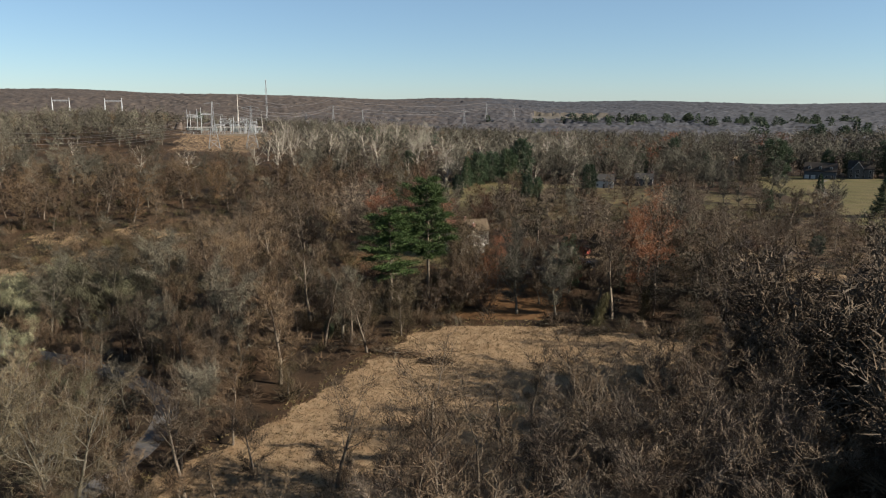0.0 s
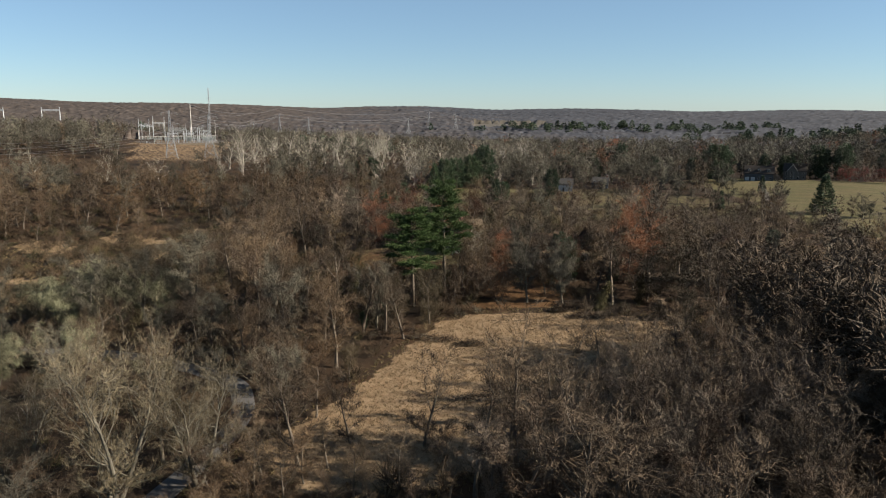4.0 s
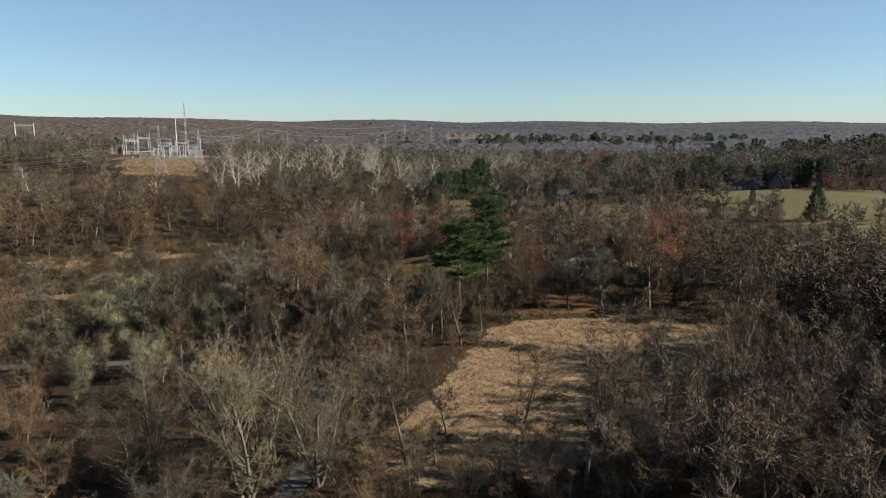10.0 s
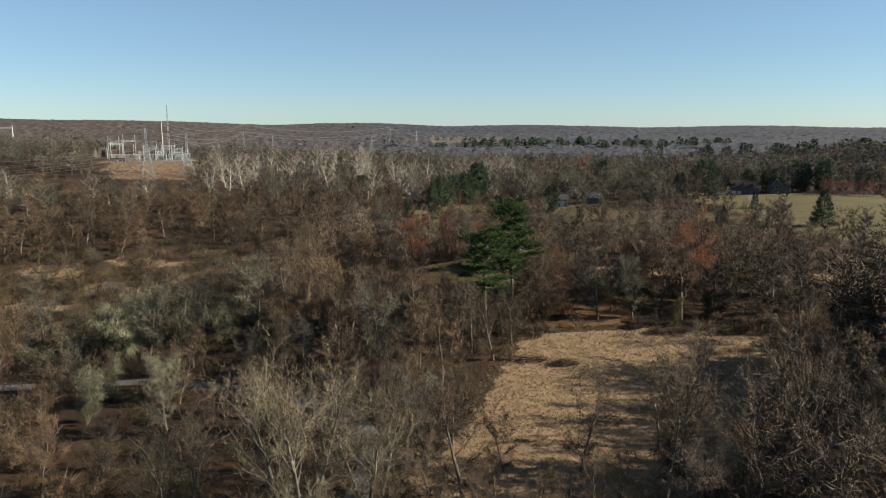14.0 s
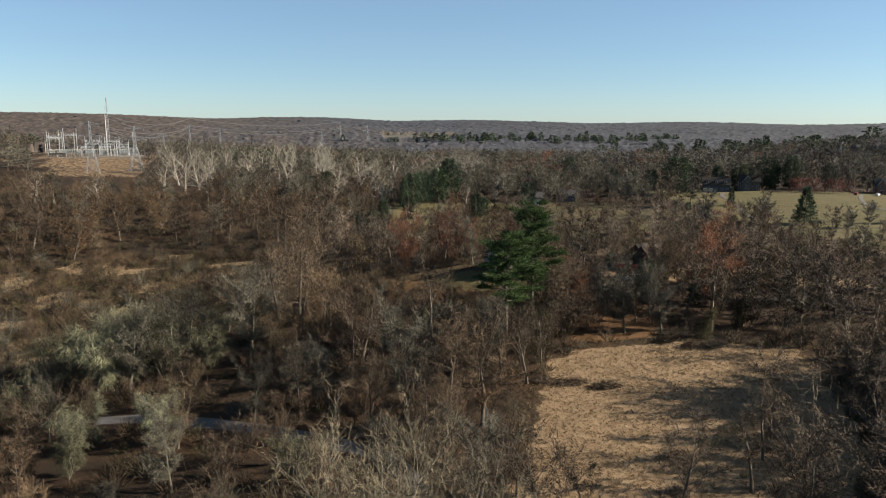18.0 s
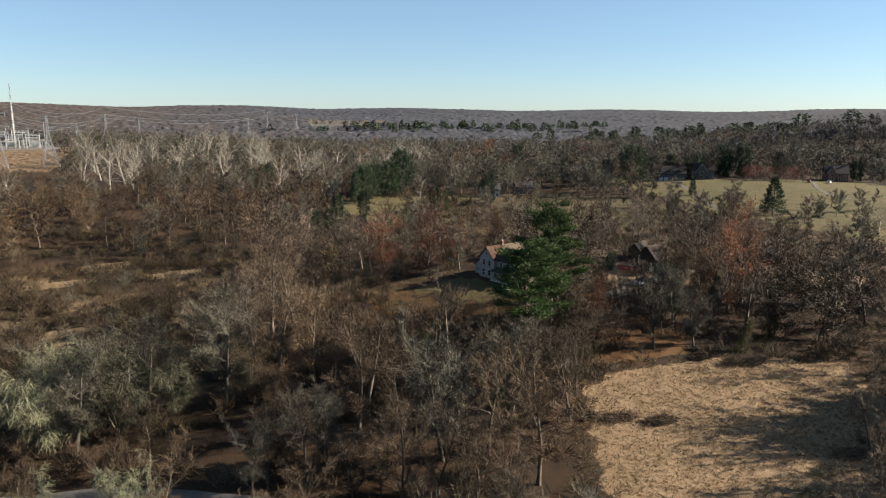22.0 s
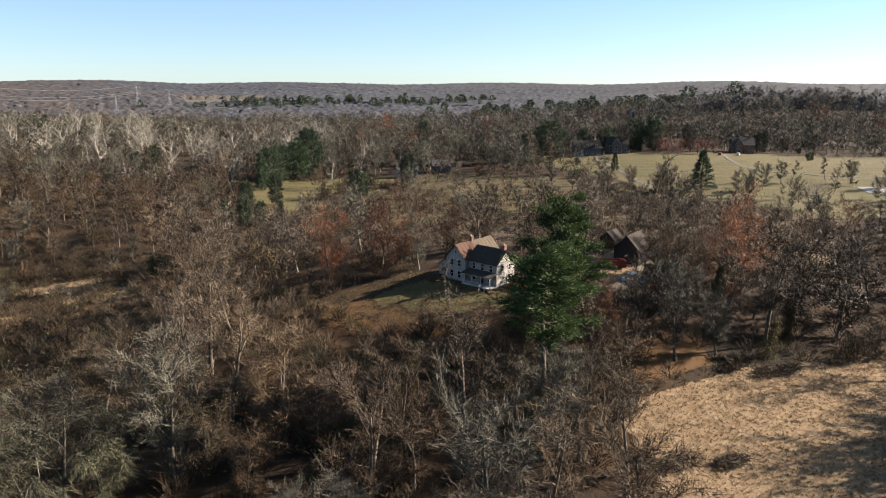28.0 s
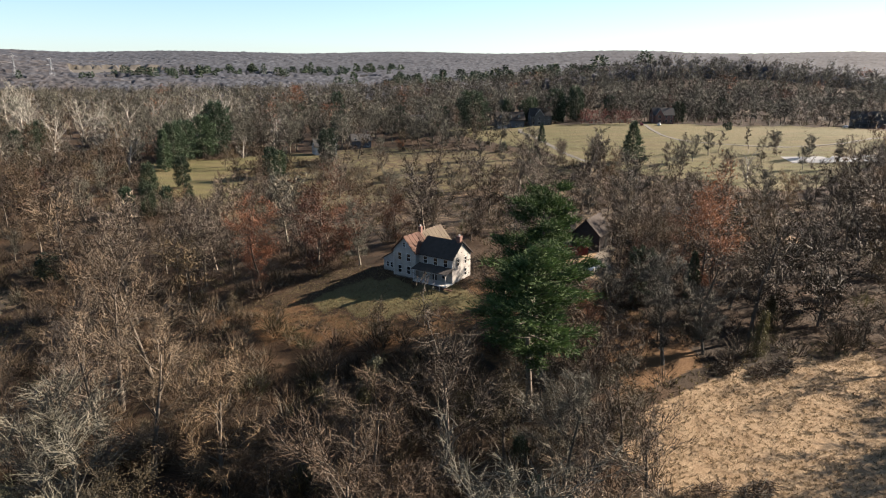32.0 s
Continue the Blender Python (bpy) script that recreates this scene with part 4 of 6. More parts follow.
for dd, x, y in places:
    r = wrng.uniform()
    kind = kind_at(x, y, r)
    tall = wrng.uniform() < 0.55
    s = (wrng.uniform(1.05, 1.6) if tall else wrng.uniform(0.55, 0.95)) if dd < 230 else (wrng.uniform(1.05, 1.5) if tall else wrng.uniform(0.7, 1.0)) if dd < 480 else wrng.uniform(1.0, 1.5)
    if x > 0 and y < 112:
        s = wrng.uniform(0.95, 1.4)
    if kind == "holly":
        s *= 0.6
    if dd < 45:
        s = min(s, wrng.uniform(0.75, 1.05))
    if inside(RAVINE, x, y):
        kind, s = ("viny" if r < 0.45 else "brushy" if r < 0.8 else "brown"), wrng.uniform(0.45, 0.75)
    if inside(OPEN_WOOD, x, y):
        s *= 0.8
    if inside(FRONT, x, y):
        s = min(s, 0.7)
    if inside(NORTH_VIEW, x, y):
        s = min(s, 0.75)
    if inside(ROUGH, x, y):
        kind, s = ("brushy" if r < 0.7 else "viny" if r < 0.85 else "russet"), wrng.uniform(0.35, 0.75)
    if inside(LOW_GROWTH, x, y):
        kind, s = "brushy", wrng.uniform(0.5, 0.9)
    row = (kind, int(wrng.integers(0, 4)), x, y, s, wrng.uniform(0, 6.28))
    sort = "brushy" if kind in ("brushy", "olive", "viny") else "bare"
    limit = 180 if sort == "bare" else 100
    if dd < 230 and counts.get(sort, 0) < limit:
        counts[sort] = counts.get(sort, 0) + 1
        tree_thing(*row, {"brushy": "brushy_tree", "olive": "brushy_tree", "viny": "vine_covered_tree", "oak": "oak_tree", "brown": "oak_tree", "holly": "evergreen_tree", "sycamore": "sycamore_tree"}.get(kind, "bare_tree"), TREE_LABELS[kind], "tree", "trees of the woods", grade=0 if dd < 105 else 1)
    elif dd < 480:
        middle.append(row)
    else:
        distant.append(row)
for _ in range(340):  # the tall wood east of the field, mostly unseen, added to shade it
    x, y = wrng.uniform(30, 130), wrng.uniform(54, 118)
    unseen = math.degrees(math.atan2(x, y)) > 34 and math.degrees(math.atan2(x + 51, y + 8)) > 43
    if x > 48 + 0.12 * (y - 100) and not inside(FIELD, x, y) and (unseen or near_line(PATHWAY, x, y) > 108):
        middle.append(("bare" if wrng.uniform() < 0.6 else "slim", int(wrng.integers(0, 4)), x, y, wrng.uniform(1.3, 1.75), wrng.uniform(0, 6.28)))
for _ in range(62):  # dense wood between the long shed and the lawn
    x, y = wrng.uniform(52, 176), wrng.uniform(112, 300)
    if 0.86 * (x - 52) + 100 < y < 0.95 * (x - 52) + 205 and (y > 185 or x > 60) and not any(inside(q, x, y) for q in (YARD, YARD_EAST, LAWN_EAST, FIELD)) and math.hypot(x - 96.5, y - 209) > 11 and math.hypot(x - 84, y - 198) > 12 and (x > 66 or y < 190):
        u = wrng.uniform()
        middle.append(("viny" if u < 0.22 else "brown" if u < 0.36 else "rosy" if u < 0.6 and y > 200 else "bare" if u < 0.8 else "slim", int(wrng.integers(0, 4)), x, y, wrng.uniform(0.75, 1.15), wrng.uniform(0, 6.28)))
for _ in range(110):  # tall trees along the near edge of the wide lawn
    x, y = wrng.uniform(96, 330), wrng.uniform(150, 240)
    if (-4 < (y - 186) - 0.43 * (x - 128) + (0.33 * (x - 197) if x > 197 else 0) < 3) or (x < 190 and 150 + 0.43 * (x - 96) < y < 168 + 0.43 * (x - 96)):
        middle.append(("slim" if wrng.uniform() < 0.3 else "bare" if wrng.uniform() < 0.7 else "russet", int(wrng.integers(0, 4)), x, y, wrng.uniform(0.8, 1.25), wrng.uniform(0, 6.28)))
joined("woodland", middle, 2, "leafless brown and grey broadleaf woods beyond the field", "woods")
joined("distant_woodland", distant, 3, "far leafless woods with pale sycamores among them", "woods")

# the woods of the far hills: one rough canopy
frng = np.random.default_rng(11)
rings = [800.0]
while rings[-1] < 4650:
    rings.append(rings[-1] * 1.0118)
az = np.radians(np.linspace(-40, 78, 780))
RR, AA = np.meshgrid(np.array(rings), az, indexing="ij")
RR = RR * (1 + frng.uniform(-0.004, 0.004, RR.shape))
AA = AA + frng.uniform(-0.0011, 0.0011, AA.shape)
cx, cy = (RR * np.sin(AA)).ravel(), (RR * np.cos(AA)).ravel()
cell = 9 + 3 * (np.hypot(cx, cy) > 1700)
qx, qy = np.floor(cx / cell), np.floor(cy / cell)
best, own = np.full(cx.size, 9.0), np.zeros(cx.size)
for dx in (-1, 0, 1):
    for dy in (-1, 0, 1):
        h1 = np.modf(np.abs(np.sin((qx + dx) * 127.1 + (qy + dy) * 311.7)) * 43758.5)[0]
        h2 = np.modf(np.abs(np.sin((qx + dx) * 269.5 + (qy + dy) * 183.3)) * 43758.5)[0]
        away = np.hypot(cx / cell - qx - dx - h1, cy / cell - qy - dy - h2)
        own = np.where(away < best, np.modf(h1 * 7.7 + h2 * 3.1)[0], own)
        best = np.minimum(best, away)
cz = height(cx, cy) + 5.0 + (3.5 + 3.5 * own) * np.sqrt(np.clip(1 - best * best * 1.3, 0, 1)) + frng.uniform(-0.8, 0.8, cx.size)
cz += np.array([noise.noise((a / 140, b / 140, 2)) * 2.5 for a, b in zip(cx, cy)])
cz[: len(az)] -= 10
nr, na = RR.shape
ij = np.arange(nr * na).reshape(nr, na)
a, b, c, d = ij[:-1, :-1].ravel(), ij[:-1, 1:].ravel(), ij[1:, 1:].ravel(), ij[1:, :-1].ravel()
open_land = inside(FAR_FIELDS[0], cx, cy)
FAR_HOUSES = [(330, 1640, -10), (420, 1600, -15), (250, 1560, -5), (520, 1520, -20), (640, 1300, -28), (560, 980, -30), (600, 940, -32), (500, 1010, -25), (720, 1020, -35), (440, 900, -20)]
for q in FAR_HOUSES:
    for k in (0, 25, 50):
        at = np.array(q[:2]) * (1 - k / math.hypot(q[0], q[1]))
        dip = np.hypot(cx - at[0], cy - at[1]) < 26
        cz[dip] = height(cx[dip], cy[dip]) + 0.5
cz[open_land] = height(cx[open_land], cy[open_land]) + 2.0
M_FAR_FIELD = grained("far_dry_field", (0.0266, 0.0226, 0.0163), (0.0399, 0.0343, 0.0251), 0.02, 0.95, 0, 0, 0.3)
M_FAR = bpy.data.materials.new("far_crowns_hazed")
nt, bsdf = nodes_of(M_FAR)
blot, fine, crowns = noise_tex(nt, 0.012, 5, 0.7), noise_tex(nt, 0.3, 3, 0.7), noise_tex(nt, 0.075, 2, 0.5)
# Noise darkens the gaps between crowns: their shade is put into the colour.
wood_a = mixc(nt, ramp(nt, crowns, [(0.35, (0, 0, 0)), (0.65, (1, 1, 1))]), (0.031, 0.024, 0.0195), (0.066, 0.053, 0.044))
# Blue-grey second tone: distance haze put into the crown colour.
hazed_wood = mixc(nt, ramp(nt, crowns, [(0.35, (0, 0, 0)), (0.65, (1, 1, 1))]), (0.0175, 0.0205, 0.0275), (0.04, 0.0465, 0.061))
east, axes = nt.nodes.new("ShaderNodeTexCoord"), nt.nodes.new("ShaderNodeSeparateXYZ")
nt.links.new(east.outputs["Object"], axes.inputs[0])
# The haze tone takes over towards the east.
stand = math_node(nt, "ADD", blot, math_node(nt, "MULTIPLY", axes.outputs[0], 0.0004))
fc = mixc(nt, ramp(nt, stand, [(0.34, (0, 0, 0)), (0.66, (1, 1, 1))]), wood_a, hazed_wood)
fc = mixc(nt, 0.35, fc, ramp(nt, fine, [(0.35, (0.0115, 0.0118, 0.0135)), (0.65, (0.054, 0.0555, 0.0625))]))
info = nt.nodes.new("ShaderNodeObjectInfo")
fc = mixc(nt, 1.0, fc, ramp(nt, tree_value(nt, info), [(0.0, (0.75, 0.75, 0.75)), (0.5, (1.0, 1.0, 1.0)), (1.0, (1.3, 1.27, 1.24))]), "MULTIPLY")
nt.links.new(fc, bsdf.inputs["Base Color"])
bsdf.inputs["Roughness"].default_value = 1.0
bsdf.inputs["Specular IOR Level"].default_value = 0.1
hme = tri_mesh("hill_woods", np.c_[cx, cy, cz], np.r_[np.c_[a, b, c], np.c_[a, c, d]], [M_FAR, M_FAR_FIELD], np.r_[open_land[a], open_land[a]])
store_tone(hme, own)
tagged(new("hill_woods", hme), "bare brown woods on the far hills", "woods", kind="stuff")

# undergrowth and field grass
urng = np.random.default_rng(5)
SHRUBS = [shrub(i, 2.2 + 0.5 * i, 1.8, 52, 0.1) for i in range(5)]
TALL = [shrub(20 + i, 4.2 + 0.6 * i, 2.6, 92, 0.095) for i in range(4)]
SHRUB_MATS = [M_TWIG, M_TWIG_RED, M_TWIG_GREY, M_DARK_VINE, M_VINE]
V, F, I, T, k = [], [], [], [], 0
for step in range(10500):
    x, y = urng.uniform(-190, 170), urng.uniform(20, 330)
    if step > 8000:
        x, y = urng.uniform(-230, 80), urng.uniform(325, 480)
    elif step > 7200:
        x, y = urng.uniform(150, 500), urng.uniform(300, 560)
    elif step > 5600 and step <= 6600:
        x, y = urng.uniform(-168, -58), urng.uniform(180, 314)
    elif step > 6600:
        x, y = urng.uniform(-50, 6), urng.uniform(148, 226)
    if inside(FIELD, x, y) or inside(HOUSE_CLEARING, x, y) or inside(LAWN_EAST, x, y) or inside(LAWN_NORTH, x, y) or inside(HOUSE_PLOT, x, y) or inside(YARD, x, y) or inside(LEAFY, x, y) or golden(x, y):
        continue
    if near_line(ROAD, x, y) < 3.0:
        continue
    v, f = SHRUBS[urng.integers(0, 5)] if urng.uniform() < 0.68 else TALL[urng.integers(0, 4)]
    t, s = urng.uniform(0, 6.28), urng.uniform(0.5, 1.25)
    c, sn = math.cos(t) * s, math.sin(t) * s
    V.append(v @ np.array([[c, -sn, 0], [sn, c, 0], [0, 0, s]]).T + np.array([x, y, float(height(x, y))]))
    F.append(f + k)
    I.append(np.full(len(f), urng.choice(5, p=[0.24, 0.26, 0.1, 0.3, 0.1])))
    T.append(np.full(len(v), urng.uniform()))
    k += len(v)
ume = tri_mesh("undergrowth", np.concatenate(V), np.concatenate(F), SHRUB_MATS, np.concatenate(I))
store_tone(ume, np.concatenate(T))
tagged(new("undergrowth", ume), "tangled bare shrubs and vines under the trees", "undergrowth", kind="stuff")


def sheet_z(x, y):
    """The height of the ground sheet itself."""
    i = np.clip(np.searchsorted(gx, x) - 1, 0, nx - 2)
    j = np.clip(np.searchsorted(gy, y) - 1, 0, ny - 2)
    u, v = (x - gx[i]) / (gx[i + 1] - gx[i]), (y - gy[j]) / (gy[j + 1] - gy[j])
    z00, z10, z01, z11 = SHEET[j, i], SHEET[j, i + 1], SHEET[j + 1, i], SHEET[j + 1, i + 1]
    return np.where(u > v, z00 + u * (z10 - z00) + v * (z11 - z10), z00 + v * (z01 - z00) + u * (z11 - z01))


def sward(name, poly, n, size, mat, label, seed, rise=0.7, skip=None):
    rng = np.random.default_rng(seed)
    p = np.array(poly)
    x = rng.uniform(p[:, 0].min(), p[:, 0].max(), n)
    y = rng.uniform(p[:, 1].min(), p[:, 1].max(), n)
    dens = np.array([noise.noise((a / 5, b / 5, 1)) for a, b in zip(x, y)])
    ok = inside(poly, x, y) & (dens > -0.62)
    if skip:
        ok &= ~inside(skip, x, y)
    x, y = x[ok], y[ok]
    base = np.c_[x, y, sheet_z(x, y) - 0.04]
    base = np.repeat(base, 4, 0) + np.c_[rng.normal(size=(len(x) * 4, 2)) * 0.12, np.zeros(len(x) * 4)]
    way = np.c_[rng.normal(size=(len(base), 2)) * 0.7, np.full(len(base), rise)]
    way /= np.linalg.norm(way, axis=1)[:, None]
    v, f = slivers(rng, base, way, size * rng.uniform(0.5, 1.4, len(base)), 0.16 * size / 0.5)
    me = tri_mesh(name, v, f, [mat])
    store_tone(me, np.repeat(rng.uniform(0.25, 0.95, len(x)), 12))
    return tagged(new(name, me), label, "grass", kind="stuff")


sward("field_grass", FIELD, 46000, 0.27, M_GRASS_DRY, "tufted dry golden grass of the old field", 1, 0.4)
sward("field_tussocks", FIELD, 15000, 0.42, M_TUSSOCK, "coarse tan tussocks scattered through the old field", 7)
sward("field_margin", [(4 + (x - 4) * 1.13, 115 + (y - 115) * 1.13) for x, y in FIELD], 9000, 0.6, M_GRASS_MIX, "ragged dry grass along the field edge", 3, skip=FIELD)
sward("lawn_grass", HOUSE_CLEARING, 12000, 0.28, M_GRASS_MIX, "uncut grass and leaves round the farmhouse", 4)
sward("fallen_leaves", LEAF_STREWN, 13000, 0.24, M_OAK_LEAF, "russet fallen leaves strewn under the trees", 6, 0.25)
sward("rough_grass", ROUGH, 14000, 0.6, M_GRASS_MIX, "rough dry grass between shrubs", 2)


# ---- things: kit ----
def boxes(rows):
    """Boxes from rows of x0, x1, y0, y1, z0, z1."""
    V, F = [], []
    for x0, x1, y0, y1, z0, z1 in rows:
        k = len(V)
        V += [(x0, y0, z0), (x1, y0, z0), (x1, y1, z0), (x0, y1, z0), (x0, y0, z1), (x1, y0, z1), (x1, y1, z1), (x0, y1, z1)]
        F += [(k, k + 3, k + 2, k + 1), (k + 4, k + 5, k + 6, k + 7), (k, k + 1, k + 5, k + 4), (k + 1, k + 2, k + 6, k + 5), (k + 2, k + 3, k + 7, k + 6), (k + 3, k, k + 4, k + 7)]
    return V, F


def prism(outline, a, b, along):
    """An outline of (s, z) drawn out from a to b along x or y."""
    n = len(outline)
    V = [((a, s, z) if along == "x" else (s, a, z)) for s, z in outline] + [((b, s, z) if along == "x" else (s, b, z)) for s, z in outline]
    F = [tuple(range(n))[::-1], tuple(range(n, 2 * n))] + [(i, (i + 1) % n, n + (i + 1) % n, n + i) for i in range(n)]
    return V, F


def part(name, vf, mat, parent, label="", bevel=0.0):
    bm = bmesh.new()
    vs = [bm.verts.new(v) for v in vf[0]]
    for f in vf[1]:
        bm.faces.new([vs[i] for i in f])
    if bevel:
        bmesh.ops.bevel(bm, geom=list(bm.edges), offset=bevel, segments=1, affect="EDGES")
    bmesh.ops.recalc_face_normals(bm, faces=bm.faces)
    me = bpy.data.meshes.new(name)
    bm.to_mesh(me)
    bm.free()
    me.materials.append(mat)
    ob = new(name, me)
    ob.parent = parent
    if label:
        ob["label"] = label
    return ob


def rods(name, rows, sides, mat, parent, label=""):
    """Bars from rows of p0, p1, radius, as one part."""
    v, f = tubes([(*p, *q, r, r) for p, q, r in rows], sides)
    ob = new(name, tri_mesh(name, v, f, [mat]))
    ob.parent = parent
    if label:
        ob["label"] = label
    return ob


def run(pts, radii, sides, name, mat, parent):
    """One connected tube along points."""
    pts = [np.array(p, float) for p in pts]
    V, F = [], []
    for i, p in enumerate(pts):
        d = unit(pts[min(i + 1, len(pts) - 1)] - pts[max(i - 1, 0)])
        u = unit(np.cross(d, [1.0, 0, 0] if abs(d[2]) > 0.9 else [0, 0, 1.0]))
        w = np.cross(d, u)
        V += [p + radii[i] * (u * math.cos(2 * math.pi * k / sides) + w * math.sin(2 * math.pi * k / sides)) for k in range(sides)]
    for i in range(len(pts) - 1):
        for k in range(sides):
            a, b = i * sides + k, i * sides + (k + 1) % sides
            F += [(a, b, b + sides), (a, b + sides, a + sides)]
    ob = new(name, tri_mesh(name, np.array(V), np.array(F), [mat]))
    ob.parent = parent
    return ob


def thing(name, x, y, turn, label, category, group="", z=None):
    root = new(name)
    root.matrix_basis = pose(x, y, float(height(x, y)) if z is None else z, 0, 0, turn)
    return tagged(root, label, category, group)


def siding(name, dark, light, step=0.16):
    """Lapped boards: lines across, peeling blotches."""
    m = grained(name, dark, light, 0.7, 0.8, 0, 0, 6)
    nt = m.node_tree
    tc, w = nt.nodes.new("ShaderNodeTexCoord"), nt.nodes.new("ShaderNodeTexWave")
    w.wave_type, w.bands_direction, w.wave_profile = "BANDS", "Z", "SAW"
    w.inputs["Scale"].default_value = 0.314 / step
    nt.links.new(tc.outputs["Object"], w.inputs["Vector"])
    b = nt.nodes.new("ShaderNodeBump")
    b.inputs["Strength"].default_value, b.inputs["Distance"].default_value = 0.6, 0.02
    nt.links.new(w.outputs["Fac"], b.inputs["Height"])
    nt.links.new(b.outputs[0], nt.nodes["Principled BSDF"].inputs["Normal"])
    return m


M_WHITE_WALL = siding("old_white_siding", (0.1652, 0.1597, 0.1488), (0.2864, 0.2809, 0.2644))
M_WHITE = grained("white_paint", (0.2822, 0.2822, 0.2755), (0.3898, 0.3898, 0.3763), 2, 0.6)
M_RUST_ROOF = grained("rusted_tin_roof", (0.0315, 0.0086, 0.0032), (0.0567, 0.0195, 0.0077), 0.8, 0.9, 0.0, 0.2, 5, (0.0473, 0.023, 0.0109))
M_TAN_ROOF = grained("weathered_tin_roof", (0.0416, 0.0276, 0.0152), (0.0609, 0.0456, 0.0276), 0.7, 0.9, 0.0, 0.2, 5, (0.036, 0.0166, 0.0083))
M_DARK_ROOF = grained("dark_shingle_roof", (0.0105, 0.0085, 0.0078), (0.025, 0.0205, 0.0185), 1.5, 1.0, 0, 0.4, 8)
M_GREY_ROOF = grained("grey_shingle_roof", (0.0094, 0.0094, 0.0103), (0.0206, 0.0206, 0.0215), 1.5, 0.85, 0, 0.4, 8)
M_BARN_ROOF = grained("brown_shingle_roof", (0.012, 0.0085, 0.007), (0.028, 0.02, 0.016), 1.5, 1.0, 0, 0.4, 8)
M_BRICK = grained("chimney_brick", (0.08, 0.036, 0.028), (0.152, 0.08, 0.064), 3, 0.9, 0, 0.4, 12)
M_STONE = grained("grey_stone_wall", (0.0325, 0.0325, 0.0325), (0.0845, 0.0813, 0.078), 2.2, 0.9, 0, 0.5, 7)
M_SLATE_WALL = grained("blue_grey_siding", (0.0275, 0.033, 0.0413), (0.0495, 0.0578, 0.0688), 1.0, 0.8)
M_BROWN_WALL = grained("dark_brown_boards", (0.0096, 0.0067, 0.0053), (0.0288, 0.0202, 0.0154), 1.4, 0.9, 0, 0.4, 8)
M_RED_PAINT = grained("red_container_paint", (0.1248, 0.0086, 0.0077), (0.2016, 0.0216, 0.0168), 1.2, 0.55, 0, 0.1, 9, (0.096, 0.024, 0.0144))
M_STEEL = grained("galvanised_steel", (0.1247, 0.1403, 0.1593), (0.1913, 0.2105, 0.2344), 1.0, 0.45, 0.35, 0.1, 10)
M_PALE_STEEL = grained("pale_blue_steel", (0.2184, 0.252, 0.2856), (0.3192, 0.3528, 0.3864), 1.0, 0.45, 0.1)
M_TEAL = grained("pale_green_equipment", (0.1071, 0.1328, 0.1328), (0.1714, 0.1971, 0.1971), 1.0, 0.5)
M_WIRE = grained("line_conductor", (0.098, 0.098, 0.1016), (0.1426, 0.1426, 0.1477), 1.0, 0.5, 0.5)
M_CONCRETE = grained("concrete", (0.1848, 0.1764, 0.168), (0.3024, 0.294, 0.2772), 1.0, 0.9, 0, 0.3, 9)
M_CAR_WHITE = grained("white_car_paint", (0.50, 0.50, 0.50), (0.56, 0.56, 0.56), 0.5, 0.3)
M_CAR_DARK = grained("dark_car_paint", (0.012, 0.012, 0.014), (0.02, 0.02, 0.022), 0.5, 0.25)
M_RUBBER = grained("rubber", (0.012, 0.012, 0.012), (0.025, 0.025, 0.025), 3, 0.8)
M_COURT = grained("grey_court_paving", (0.0952, 0.1064, 0.1176), (0.1344, 0.1456, 0.1568), 0.3, 0.9, 0, 0.1, 4)
M_GLASS = bpy.data.materials.new("window_glass")
_, bsdf = nodes_of(M_GLASS)
bsdf.inputs["Base Color"].default_value = (0.012, 0.014, 0.017, 1)
bsdf.inputs["Roughness"].default_value = 0.08


def window(parent, x, y, z, w, h, face, name="window"):
    """A sash window on a wall that faces -y, +y, -x or +x: frame, sill and panes."""
    def put(a0, a1, z0, z1, out):
        lo, hi = (-out, 0.03) if face[0] == "-" else (-0.03, out)
        return (a0, a1, y + lo, y + hi, z0, z1) if face[1] == "y" else (x + lo, x + hi, a0, a1, z0, z1)
    c = x if face[1] == "y" else y
    fr = part(name, boxes([put(c - w / 2 - 0.09, c - w / 2, z, z + h, 0.06), put(c + w / 2, c + w / 2 + 0.09, z, z + h, 0.06),
                           put(c - w / 2 - 0.09, c + w / 2 + 0.09, z + h, z + h + 0.12, 0.07), put(c - w / 2, c + w / 2, z + h * 0.48, z + h * 0.53, 0.045)]), M_WHITE, parent)
    part("sill", boxes([put(c - w / 2 - 0.13, c + w / 2 + 0.13, z - 0.08, z, 0.11)]), M_WHITE, fr)
    part("pane", boxes([put(c - w / 2, c + w / 2, z, z + h * 0.48, 0.02)]), M_GLASS, fr)
    part("pane", boxes([put(c - w / 2, c + w / 2, z + h * 0.53, z + h, 0.02)]), M_GLASS, fr)
    return fr


def gable_roof(parent, a0, a1, b0, b1, eave, ridge, along, mat, over=0.35, thick=0.14, name="roof", label=""):
    """Two sloping slabs over a rectangle: the ridge runs along a."""
    m = (b0 + b1) / 2
    k = (ridge - eave) / (m - b0)
    lo = eave - over * k
    out = [(b0 - over, lo), (m, ridge), (b1 + over, lo), (b1 + over, lo + thick), (m, ridge + thick * 1.2), (b0 - over, lo + thick)]
    return part(name, prism(out, a0 - over, a1 + over, along), mat, parent, label)


